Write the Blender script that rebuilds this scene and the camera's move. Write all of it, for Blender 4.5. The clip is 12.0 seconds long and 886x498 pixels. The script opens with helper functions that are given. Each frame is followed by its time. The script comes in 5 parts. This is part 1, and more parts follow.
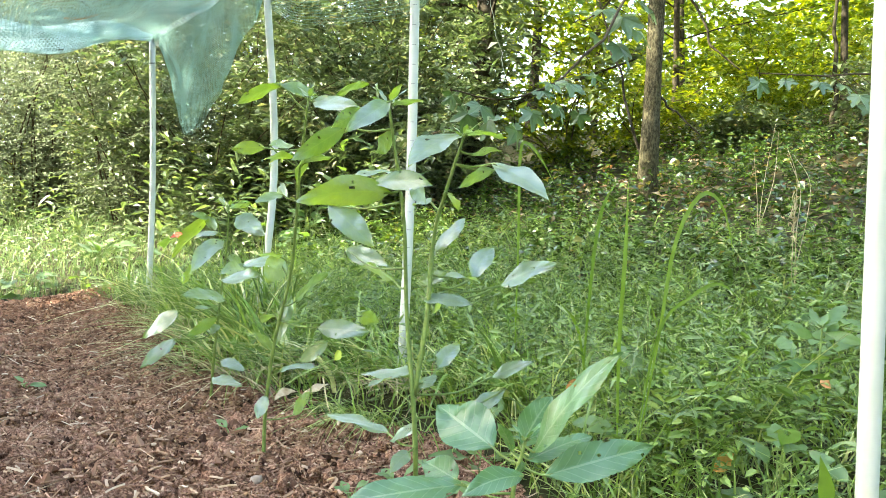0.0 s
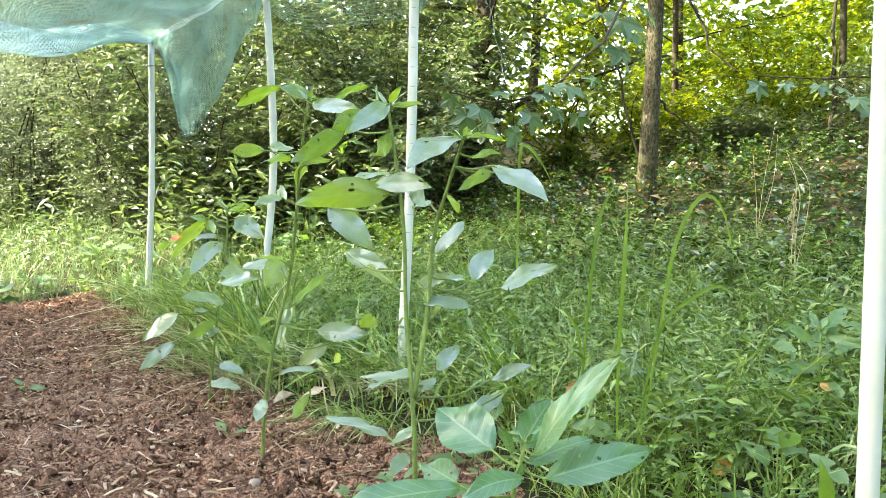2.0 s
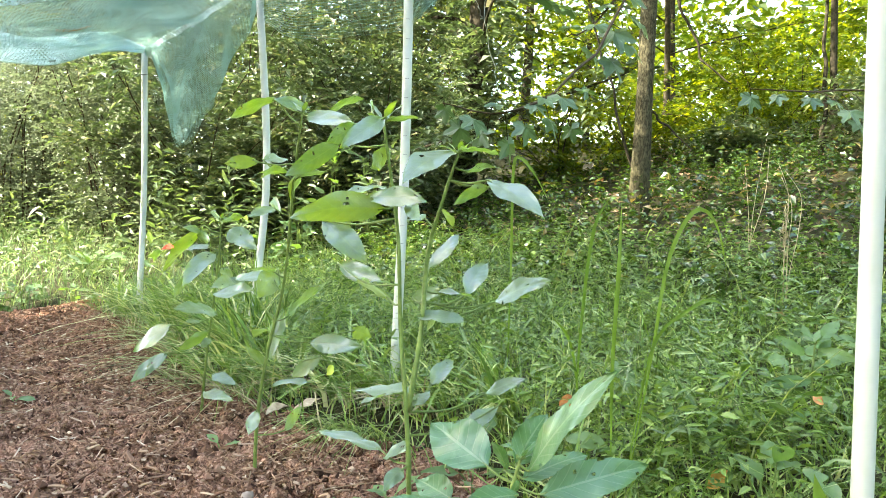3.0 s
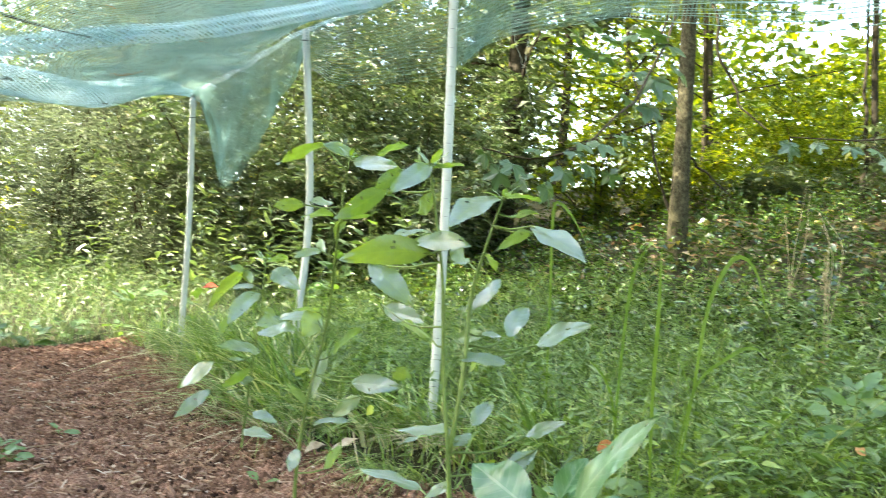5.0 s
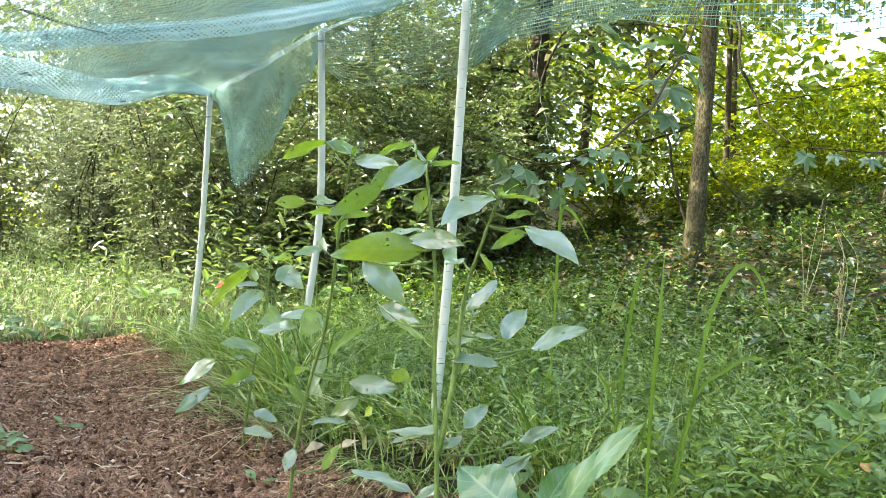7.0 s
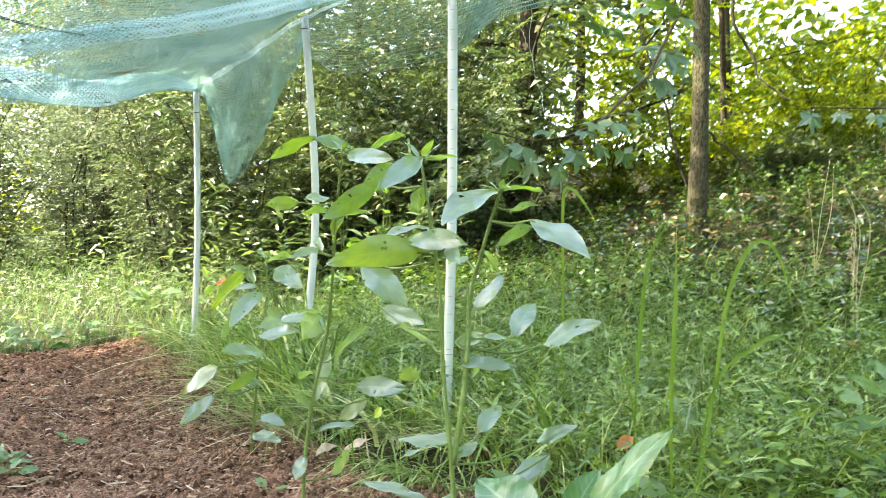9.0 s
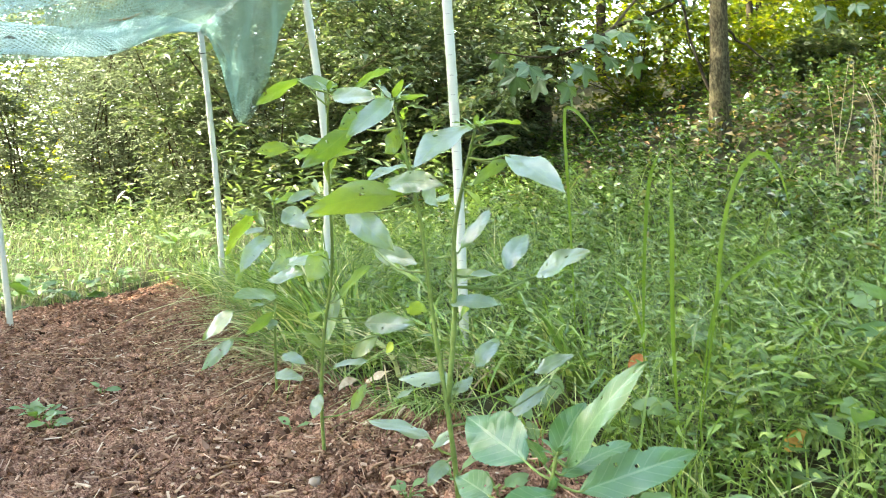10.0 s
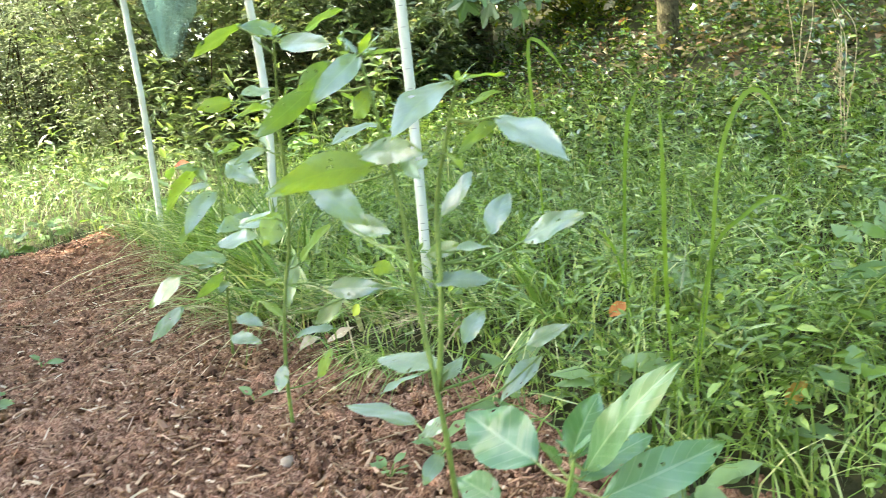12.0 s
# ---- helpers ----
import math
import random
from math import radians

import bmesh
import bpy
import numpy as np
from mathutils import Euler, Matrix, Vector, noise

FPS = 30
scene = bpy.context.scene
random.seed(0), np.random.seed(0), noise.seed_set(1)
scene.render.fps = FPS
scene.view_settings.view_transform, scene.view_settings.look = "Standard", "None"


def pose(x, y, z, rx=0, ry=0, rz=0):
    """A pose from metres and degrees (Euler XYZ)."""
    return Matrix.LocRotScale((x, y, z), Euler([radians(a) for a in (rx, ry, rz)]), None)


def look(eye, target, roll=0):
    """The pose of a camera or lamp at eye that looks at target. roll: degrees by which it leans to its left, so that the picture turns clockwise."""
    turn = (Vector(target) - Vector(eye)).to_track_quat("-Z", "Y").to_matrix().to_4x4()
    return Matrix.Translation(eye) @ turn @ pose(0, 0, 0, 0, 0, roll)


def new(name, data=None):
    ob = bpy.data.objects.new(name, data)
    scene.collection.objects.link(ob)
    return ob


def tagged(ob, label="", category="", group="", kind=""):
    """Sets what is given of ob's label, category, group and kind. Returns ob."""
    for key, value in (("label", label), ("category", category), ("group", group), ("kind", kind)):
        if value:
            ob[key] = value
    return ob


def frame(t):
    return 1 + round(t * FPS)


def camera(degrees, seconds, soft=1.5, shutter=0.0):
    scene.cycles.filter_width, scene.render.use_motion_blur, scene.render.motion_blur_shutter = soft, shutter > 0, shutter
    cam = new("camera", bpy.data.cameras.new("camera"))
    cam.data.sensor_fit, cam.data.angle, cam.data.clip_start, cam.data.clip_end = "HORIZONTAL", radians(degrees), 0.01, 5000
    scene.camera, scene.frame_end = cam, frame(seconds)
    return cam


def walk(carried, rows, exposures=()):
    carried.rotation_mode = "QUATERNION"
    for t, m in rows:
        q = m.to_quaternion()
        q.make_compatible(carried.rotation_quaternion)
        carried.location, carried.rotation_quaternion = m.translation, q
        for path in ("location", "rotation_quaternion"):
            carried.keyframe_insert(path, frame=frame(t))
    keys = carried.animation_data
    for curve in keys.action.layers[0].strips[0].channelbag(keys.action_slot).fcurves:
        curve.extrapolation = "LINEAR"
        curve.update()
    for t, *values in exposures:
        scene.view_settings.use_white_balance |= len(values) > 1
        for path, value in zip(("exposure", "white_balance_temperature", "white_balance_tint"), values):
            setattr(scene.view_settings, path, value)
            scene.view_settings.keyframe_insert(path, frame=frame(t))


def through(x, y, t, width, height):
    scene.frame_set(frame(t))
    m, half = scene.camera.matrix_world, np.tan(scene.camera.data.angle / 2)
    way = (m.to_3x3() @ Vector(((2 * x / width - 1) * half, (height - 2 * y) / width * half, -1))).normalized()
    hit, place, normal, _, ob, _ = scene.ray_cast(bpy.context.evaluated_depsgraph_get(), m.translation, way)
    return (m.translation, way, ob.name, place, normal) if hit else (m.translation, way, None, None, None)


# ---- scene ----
cam = camera(54.0, 12.0, 0.8, 0.8)
PATH = [
    (0, (0.175, -0.005, 0.584), (-0.007, 1.985, 0.51), 2.0),
    (0.5, (0.174, -0.002, 0.583), (0.002, 1.989, 0.503), 2.3),
    (1, (0.173, -0.001, 0.583), (0.003, 1.99, 0.506), 2.3),
    (1.5, (0.175, -0.002, 0.583), (-0.006, 1.989, 0.512), 2.1),
    (2, (0.174, -0.003, 0.583), (-0.006, 1.988, 0.516), 2.0),
    (2.5, (0.173, -0.002, 0.587), (0.004, 1.99, 0.53), 2.0),
    (4.5, (0.158, -0.01, 0.594), (-0.004, 1.983, 0.607), 2.8),
    (5, (0.159, -0.036, 0.593), (-0.087, 1.949, 0.639), 3.1),
    (5.5, (0.173, -0.04, 0.592), (-0.124, 1.937, 0.652), 2.9),
    (6, (0.18, -0.022, 0.588), (-0.118, 1.954, 0.66), 3.8),
    (6.5, (0.179, -0.022, 0.586), (-0.137, 1.952, 0.658), 3.8),
    (7, (0.197, -0.013, 0.584), (-0.097, 1.964, 0.643), 4.5),
    (9, (0.184, 0.057, 0.618), (-0.110, 2.036, 0.623), 0.9),
    (9.5, (0.237, 0.046, 0.675), (-0.133, 2.005, 0.510), -1.9),
    (10, (0.259, 0.080, 0.647), (-0.121, 2.036, 0.466), -3.3),
    (10.5, (0.238, 0.063, 0.645), (-0.082, 2.023, 0.408), -4.2),
    (11, (0.21, 0.09, 0.686), (-0.076, 2.048, 0.397), -5.1),
    (11.5, (0.153, 0.166, 0.674), (-0.116, 2.119, 0.34), -5.0),
    (12, (0.184, 0.214, 0.707), (-0.069, 2.162, 0.329), -5.9),
]
walk(cam, [(t, look(eye, target, roll)) for t, eye, target, roll in PATH],
     [(0, 3.78, 7450, 3), (4.5, 3.66, 7450, 3), (6, 3.55, 7450, 3), (7, 3.52, 7450, 3), (9, 3.71, 7550, 3), (9.5, 3.78, 7550, 3), (12, 3.88, 7550, 3)])

# ---- light ----
SUN_TO = Vector((-0.75, -0.24, 0.62)).normalized()
world = bpy.data.worlds.new("sky")
scene.world = world
world.use_nodes = True
wn = world.node_tree.nodes
sky = wn.new("ShaderNodeTexSky")
sky.sky_type = "NISHITA"
sky.sun_disc = False
sky.sun_elevation = math.asin(SUN_TO.z)
sky.sun_rotation = math.atan2(SUN_TO.x, SUN_TO.y)
sky.air_density, sky.dust_density, sky.ozone_density = 1.0, 2.0, 1.0
world.node_tree.links.new(sky.outputs[0], wn["Background"].inputs[0])
wn["Background"].inputs[1].default_value = 0.15
sun = new("sun", bpy.data.lights.new("sun", "SUN"))
sun.data.energy, sun.data.angle, sun.data.color = 2.8, radians(0.4), (1.0, 0.95, 0.86)
sun.matrix_world = look(SUN_TO * 30, (0, 0, 0))

RNG = np.random.default_rng(11)


# ---- materials ----
def material(name):
    m = bpy.data.materials.new(name)
    m.use_nodes = True
    nt = m.node_tree
    return m, nt, nt.nodes["Principled BSDF"]


def ramp(nt, stops, source):
    r = nt.nodes.new("ShaderNodeValToRGB")
    while len(r.color_ramp.elements) < len(stops):
        r.color_ramp.elements.new(0.5)
    for e, (p, c) in zip(r.color_ramp.elements, stops):
        e.position, e.color = p, (*c, 1)
    nt.links.new(source, r.inputs[0])
    return r.outputs[0]


def noise_tex(nt, scale, detail=4.0, rough=0.6, coord="Object"):
    tc = nt.nodes.new("ShaderNodeTexCoord")
    n = nt.nodes.new("ShaderNodeTexNoise")
    n.inputs["Scale"].default_value, n.inputs["Detail"].default_value, n.inputs["Roughness"].default_value = scale, detail, rough
    nt.links.new(tc.outputs[coord], n.inputs["Vector"])
    return n.outputs["Fac"]


def mix_color(nt, fac, a, b, mode="MIX"):
    m = nt.nodes.new("ShaderNodeMix")
    m.data_type, m.blend_type = "RGBA", mode
    for socket, v in ((m.inputs[0], fac), (m.inputs[6], a), (m.inputs[7], b)):
        if isinstance(v, (int, float)):
            socket.default_value = v
        elif isinstance(v, tuple):
            socket.default_value = (*v, 1)
        else:
            nt.links.new(v, socket)
    return m.outputs[2]


def bump(nt, bsdf, height, strength, distance=0.002):
    b = nt.nodes.new("ShaderNodeBump")
    b.inputs["Strength"].default_value, b.inputs["Distance"].default_value = strength, distance
    nt.links.new(height, b.inputs["Height"])
    nt.links.new(b.outputs[0], bsdf.inputs["Normal"])


def leafy(name, stops, through_color, through=0.45, rough=0.45, per_object=False, patch=0.0, specular=0.5, sheen=0.0):
    """Foliage: varied from leaf to leaf, glossy above, letting light through."""
    m, nt, p = material(name)
    if per_object:
        src = nt.nodes.new("ShaderNodeObjectInfo").outputs["Random"]
    else:
        src = nt.nodes.new("ShaderNodeNewGeometry").outputs["Random Per Island"]
    col = ramp(nt, stops, src)
    if patch:
        big = noise_tex(nt, patch, 3.0)
        col = mix_color(nt, big, col, (0.75, 0.8, 0.6), "MULTIPLY")
    fine = noise_tex(nt, 60.0, 4.0)
    col = mix_color(nt, 0.35, col, ramp(nt, [(0.3, (0.55, 0.6, 0.5)), (0.7, (1.0, 1.0, 1.0))], fine), "MULTIPLY")
    nt.links.new(col, p.inputs["Base Color"])
    p.inputs["Roughness"].default_value = rough
    p.inputs["Specular IOR Level"].default_value = specular
    p.inputs["Sheen Weight"].default_value, p.inputs["Sheen Roughness"].default_value = sheen, 0.5
    # Blue sheen tint stands in for sky reflected on the leaves.
    p.inputs["Sheen Tint"].default_value = (0.78, 0.93, 1.0, 1.0)
    t = nt.nodes.new("ShaderNodeBsdfTranslucent")
    nt.links.new(mix_color(nt, 1.0, col, through_color, "MULTIPLY"), t.inputs["Color"])
    mx = nt.nodes.new("ShaderNodeMixShader")
    mx.inputs[0].default_value = through
    nt.links.new(p.outputs[0], mx.inputs[1])
    nt.links.new(t.outputs[0], mx.inputs[2])
    nt.links.new(mx.outputs[0], nt.nodes["Material Output"].inputs["Surface"])
    return m


def bark(name, a, b):
    m, nt, p = material(name)
    tc = nt.nodes.new("ShaderNodeTexCoord")
    mp = nt.nodes.new("ShaderNodeMapping")
    mp.inputs["Scale"].default_value = (1, 1, 0.38)
    nt.links.new(tc.outputs["Object"], mp.inputs["Vector"])
    n = nt.nodes.new("ShaderNodeTexNoise")
    n.inputs["Scale"].default_value, n.inputs["Detail"].default_value, n.inputs["Roughness"].default_value = 110.0, 6.0, 0.7
    nt.links.new(mp.outputs[0], n.inputs["Vector"])
    col = ramp(nt, [(0.42, a), (0.60, b)], n.outputs["Fac"])
    big = noise_tex(nt, 5.0, 4.0)
    col = mix_color(nt, 0.6, col, ramp(nt, [(0.35, (0.55, 0.60, 0.50)), (0.65, (1.0, 1.0, 1.0))], big), "MULTIPLY")
    nt.links.new(col, p.inputs["Base Color"])
    p.inputs["Roughness"].default_value = 0.9
    p.inputs["Specular IOR Level"].default_value = 0.12
    bump(nt, p, n.outputs["Fac"], 1.0, 0.012)
    return m


def solid(name, a, b, scale, rough, bump_strength=0.3, bump_dist=0.003, detail=6.0, stretch=None):
    m, nt, p = material(name)
    fac = noise_tex(nt, scale, detail, 0.65)
    big = noise_tex(nt, scale * 0.12, 3.0)
    col = ramp(nt, [(0.32, a), (0.68, b)], fac)
    col = mix_color(nt, 0.5, col, ramp(nt, [(0.35, (0.6, 0.6, 0.6)), (0.65, (1.0, 1.0, 1.0))], big), "MULTIPLY")
    nt.links.new(col, p.inputs["Base Color"])
    p.inputs["Roughness"].default_value = rough
    p.inputs["Specular IOR Level"].default_value = 0.12 if rough > 0.75 else 0.4
    bump(nt, p, fac, bump_strength, bump_dist)
    return m


GROUND = solid("grassy_earth", (0.016, 0.018, 0.008), (0.055, 0.052, 0.026), 14.0, 0.95, 0.8, 0.02)
SOIL, nt, p = material("mulch_soil")
grain = noise_tex(nt, 190.0, 6.0, 0.75)
crumb = noise_tex(nt, 42.0, 4.0, 0.6)
# Broad random blotches that darken the soil.
blotch = noise_tex(nt, 3.2, 4.0, 0.6)
# Darkest grain tone, low in the bump, stands in for shade in crevices.
soil_col = ramp(nt, [(0.36, (0.045, 0.021, 0.015)), (0.50, (0.265, 0.140, 0.094)), (0.64, (0.54, 0.345, 0.25))], grain)
soil_col = mix_color(nt, 0.7, soil_col, ramp(nt, [(0.36, (0.38, 0.33, 0.30)), (0.56, (1.0, 1.0, 1.0))], crumb), "MULTIPLY")
soil_col = mix_color(nt, 0.7, soil_col, ramp(nt, [(0.36, (0.62, 0.58, 0.56)), (0.56, (1.0, 1.0, 1.0))], blotch), "MULTIPLY")
nt.links.new(soil_col, p.inputs["Base Color"])
p.inputs["Roughness"].default_value = 0.95
p.inputs["Specular IOR Level"].default_value = 0.08
bump(nt, p, grain, 0.8, 0.004)
BARK = bark("furrowed_bark", (0.034, 0.030, 0.017), (0.122, 0.108, 0.066))
DARK_BARK = solid("dark_bark", (0.020, 0.018, 0.012), (0.07, 0.058, 0.04), 30.0, 0.9, 0.8, 0.008)
TWIG = solid("twig", (0.035, 0.028, 0.018), (0.09, 0.07, 0.045), 60.0, 0.85)
STEM = solid("green_stem", (0.10, 0.165, 0.035), (0.20, 0.28, 0.075), 70.0, 0.5, 0.15, 0.001)
STRAW = solid("dry_straw", (0.33, 0.26, 0.15), (0.55, 0.47, 0.32), 60.0, 0.8)
DULL_STRAW = solid("dull_straw", (0.24, 0.16, 0.10), (0.44, 0.33, 0.23), 60.0, 0.85)
STONE = solid("stone", (0.22, 0.165, 0.13), (0.40, 0.315, 0.26), 45.0, 0.85)
YELLOW_BROWN = solid("yellow_brown_leaf", (0.42, 0.21, 0.05), (0.66, 0.40, 0.10), 60.0, 0.7)
DEAD = solid("dead_leaf", (0.36, 0.17, 0.06), (0.55, 0.30, 0.13), 60.0, 0.7)
RED_LEAF = solid("red_leaf", (0.50, 0.07, 0.03), (0.65, 0.13, 0.05), 60.0, 0.6)
ORANGE = solid("orange_leaf", (0.38, 0.11, 0.03), (0.58, 0.25, 0.07), 60.0, 0.7)
# Bright yellow gives one small leaf its sunlit look by colour alone.
SUNLIT_LEAF = solid("sunlit_leaf", (0.60, 0.62, 0.06), (0.75, 0.75, 0.12), 60.0, 0.6)
DEAD_DARK = solid("dark_dead_leaf", (0.06, 0.04, 0.03), (0.14, 0.09, 0.06), 60.0, 0.8)
CHIP_STICK = solid("brown_twig", (0.12, 0.07, 0.045), (0.24, 0.15, 0.10), 80.0, 0.85)
PALE_LEAF = solid("pale_dead_leaf", (0.34, 0.25, 0.17), (0.60, 0.50, 0.38), 60.0, 0.7)
TIE = solid("black_tie", (0.01, 0.01, 0.01), (0.03, 0.03, 0.03), 80.0, 0.5)
WIRE = solid("thin_string", (0.30, 0.33, 0.27), (0.46, 0.49, 0.42), 60.0, 0.6)

# Blued base colour adds to the look of reflected sky.
CROP_LEAF = leafy("crop_leaf", [(0.0, (0.078, 0.158, 0.112)), (0.5, (0.10, 0.185, 0.138)), (1.0, (0.125, 0.215, 0.165))],
                  (3.0, 2.45, 0.03), 0.46, 0.28, per_object=True, specular=1.0, sheen=0.95)
FORE_LEAF = leafy("broad_leaf", [(0.0, (0.070, 0.175, 0.066)), (1.0, (0.095, 0.21, 0.085))], (1.5, 1.5, 0.35), 0.28, 0.36, per_object=True, specular=0.6, sheen=0.15)


def add_veins(m, pale):
    """Pale midrib and slanting side veins along a leaf."""
    nt = m.node_tree
    uv = nt.nodes.new("ShaderNodeUVMap")
    sep = nt.nodes.new("ShaderNodeSeparateXYZ")
    nt.links.new(uv.outputs[0], sep.inputs[0])

    def calc(op, a, b):
        n = nt.nodes.new("ShaderNodeMath")
        n.operation = op
        for k, q in enumerate((a, b)):
            if isinstance(q, (int, float)):
                n.inputs[k].default_value = q
            else:
                nt.links.new(q, n.inputs[k])
        return n.outputs[0]
    off = calc("ABSOLUTE", sep.outputs[1], 0.0)
    rib = calc("LESS_THAN", off, 0.055)
    side = calc("FRACT", calc("SUBTRACT", calc("MULTIPLY", sep.outputs[0], 8.0), calc("MULTIPLY", off, 1.6)), 0.0)
    lines = calc("MULTIPLY", calc("LESS_THAN", side, 0.10), 0.55)
    fac = calc("MAXIMUM", rib, lines)
    p = nt.nodes["Principled BSDF"]
    old = p.inputs["Base Color"].links[0].from_socket
    nt.links.new(mix_color(nt, calc("MULTIPLY", fac, 0.45), old, pale), p.inputs["Base Color"])
    bump(nt, p, calc("ADD", fac, calc("MULTIPLY", noise_tex(nt, 95.0, 3.0), 1.6)), 0.55, 0.0012)


for m in (CROP_LEAF, FORE_LEAF):
    wax = m.node_tree.nodes["Principled BSDF"]
    wax.inputs["Coat Weight"].default_value, wax.inputs["Coat Roughness"].default_value, wax.inputs["Coat IOR"].default_value = (1.0 if m == CROP_LEAF else 0.4), 0.24, 1.7
add_veins(CROP_LEAF, (0.20, 0.30, 0.14))
add_veins(FORE_LEAF, (0.30, 0.42, 0.22))
GRASS = leafy("grass_blade", [(0.0, (0.055, 0.11, 0.020)), (0.4, (0.145, 0.255, 0.048)), (0.8, (0.31, 0.43, 0.12)), (1.0, (0.52, 0.52, 0.29))],
              (1.4, 1.5, 0.35), 0.24, 0.36, patch=1.2, specular=0.7)
LONG_GRASS = leafy("long_grass_blade", [(0.0, (0.10, 0.19, 0.035)), (0.5, (0.24, 0.37, 0.085)), (0.8, (0.42, 0.53, 0.20)), (1.0, (0.66, 0.62, 0.42))],
                   (1.4, 1.4, 0.4), 0.22, 0.30, specular=0.9)
DRY_GRASS = leafy("dry_grass", [(0.0, (0.20, 0.15, 0.08)), (0.6, (0.42, 0.35, 0.21)), (1.0, (0.64, 0.57, 0.40))], (1.1, 1.0, 0.7), 0.2, 0.5)
MEADOW = leafy("meadow_blade", [(0.0, (0.085, 0.145, 0.06)), (0.6, (0.16, 0.235, 0.11)), (1.0, (0.33, 0.36, 0.23))],
               (1.1, 1.15, 0.8), 0.35, 0.45, patch=0.8)
WEED = leafy("weed_leaf", [(0.0, (0.058, 0.12, 0.022)), (0.6, (0.15, 0.245, 0.055)), (1.0, (0.28, 0.38, 0.12))],
             (1.5, 1.5, 0.35), 0.28, 0.45, patch=1.5, specular=0.6)
STILT = leafy("stilt_grass_leaf", [(0.0, (0.085, 0.15, 0.055)), (0.6, (0.17, 0.26, 0.10)), (1.0, (0.30, 0.39, 0.18))],
              (1.4, 1.45, 0.4), 0.26, 0.40, patch=1.3, specular=0.8)
COVER = leafy("bank_leaf", [(0.0, (0.022, 0.052, 0.014)), (0.7, (0.065, 0.12, 0.034)), (0.93, (0.16, 0.23, 0.085)), (1.0, (0.34, 0.24, 0.14))],
              (1.6, 1.6, 0.35), 0.25, 0.20, patch=0.9, specular=1.0)
SHRUB = leafy("shrub_leaf", [(0.0, (0.118, 0.145, 0.105)), (0.6, (0.155, 0.182, 0.138)), (1.0, (0.23, 0.255, 0.195))],
              (1.1, 1.15, 0.9), 0.52, 0.42, patch=0.7)
SHRUB_PALE = leafy("pale_weed_leaf", [(0.0, (0.09, 0.14, 0.06)), (1.0, (0.20, 0.26, 0.13))], (1.3, 1.35, 0.6), 0.35, 0.4)
WOOD = leafy("woodland_leaf", [(0.0, (0.045, 0.085, 0.018)), (0.6, (0.09, 0.15, 0.030)), (1.0, (0.17, 0.22, 0.045))],
             (2.85, 2.12, 0.34), 0.58, 0.42, patch=0.5)
THICKET = leafy("thicket_leaf", [(0.0, (0.065, 0.098, 0.046)), (0.6, (0.115, 0.155, 0.075)), (0.92, (0.18, 0.21, 0.115)), (1.0, (0.30, 0.26, 0.17))], (1.15, 1.25, 0.7), 0.34, 0.42, patch=0.8, specular=0.7)
MAPLE = leafy("maple_leaf", [(0.0, (0.06, 0.12, 0.06)), (1.0, (0.10, 0.17, 0.075))], (1.6, 1.6, 0.4), 0.30, 0.36, per_object=True, specular=0.7, sheen=0.06)
# The palest stop stands in for sun flecks among the brown leaves.
LITTER = leafy("leaf_litter", [(0.0, (0.07, 0.038, 0.02)), (0.6, (0.20, 0.115, 0.06)), (0.85, (0.36, 0.25, 0.15)), (1.0, (0.66, 0.56, 0.44))], (1.2, 1.0, 0.7), 0.15, 0.6)
BLADE = leafy("coarse_blade", [(0.0, (0.11, 0.20, 0.035)), (1.0, (0.16, 0.26, 0.05))], (1.7, 1.6, 0.25), 0.45, 0.45, per_object=True)
WEED_BROAD = leafy("broad_weed", [(0.0, (0.08, 0.16, 0.05)), (1.0, (0.14, 0.24, 0.09))], (1.6, 1.6, 0.4), 0.40, 0.42, per_object=True, specular=0.7, sheen=0.2)
CHIP = leafy("wood_chip", [(0.0, (0.08, 0.04, 0.028)), (0.35, (0.28, 0.16, 0.11)), (0.80, (0.42, 0.26, 0.185)), (0.96, (0.54, 0.39, 0.30)), (1.0, (0.64, 0.53, 0.44))],
             (1.0, 0.9, 0.8), 0.0, 0.9, specular=0.1)

CRUMB = leafy("soil_crumb", [(0.0, (0.028, 0.014, 0.010)), (0.35, (0.10, 0.052, 0.036)), (0.65, (0.20, 0.108, 0.074)), (0.93, (0.34, 0.20, 0.142)), (1.0, (0.52, 0.36, 0.27))], (1.0, 0.9, 0.8), 0.0, 0.95, specular=0.08)
LONE_CHIP = leafy("lone_chip", [(0.0, (0.14, 0.07, 0.046)), (0.6, (0.30, 0.175, 0.12)), (0.92, (0.46, 0.31, 0.22)), (1.0, (0.62, 0.50, 0.40))], (1.0, 0.9, 0.8), 0.0, 0.9, per_object=True, specular=0.1)

PVC, nt, p = material("white_pvc")
nt.links.new(mix_color(nt, 0.5, (0.54, 0.57, 0.54), ramp(nt, [(0.35, (0.80, 0.82, 0.72)), (0.6, (1.0, 1.0, 1.0))], noise_tex(nt, 9.0, 6.0)), "MULTIPLY"), p.inputs["Base Color"])
p.inputs["Roughness"].default_value = 0.42
INK = solid("grey_print", (0.22, 0.24, 0.23), (0.32, 0.34, 0.33), 50.0, 0.6)
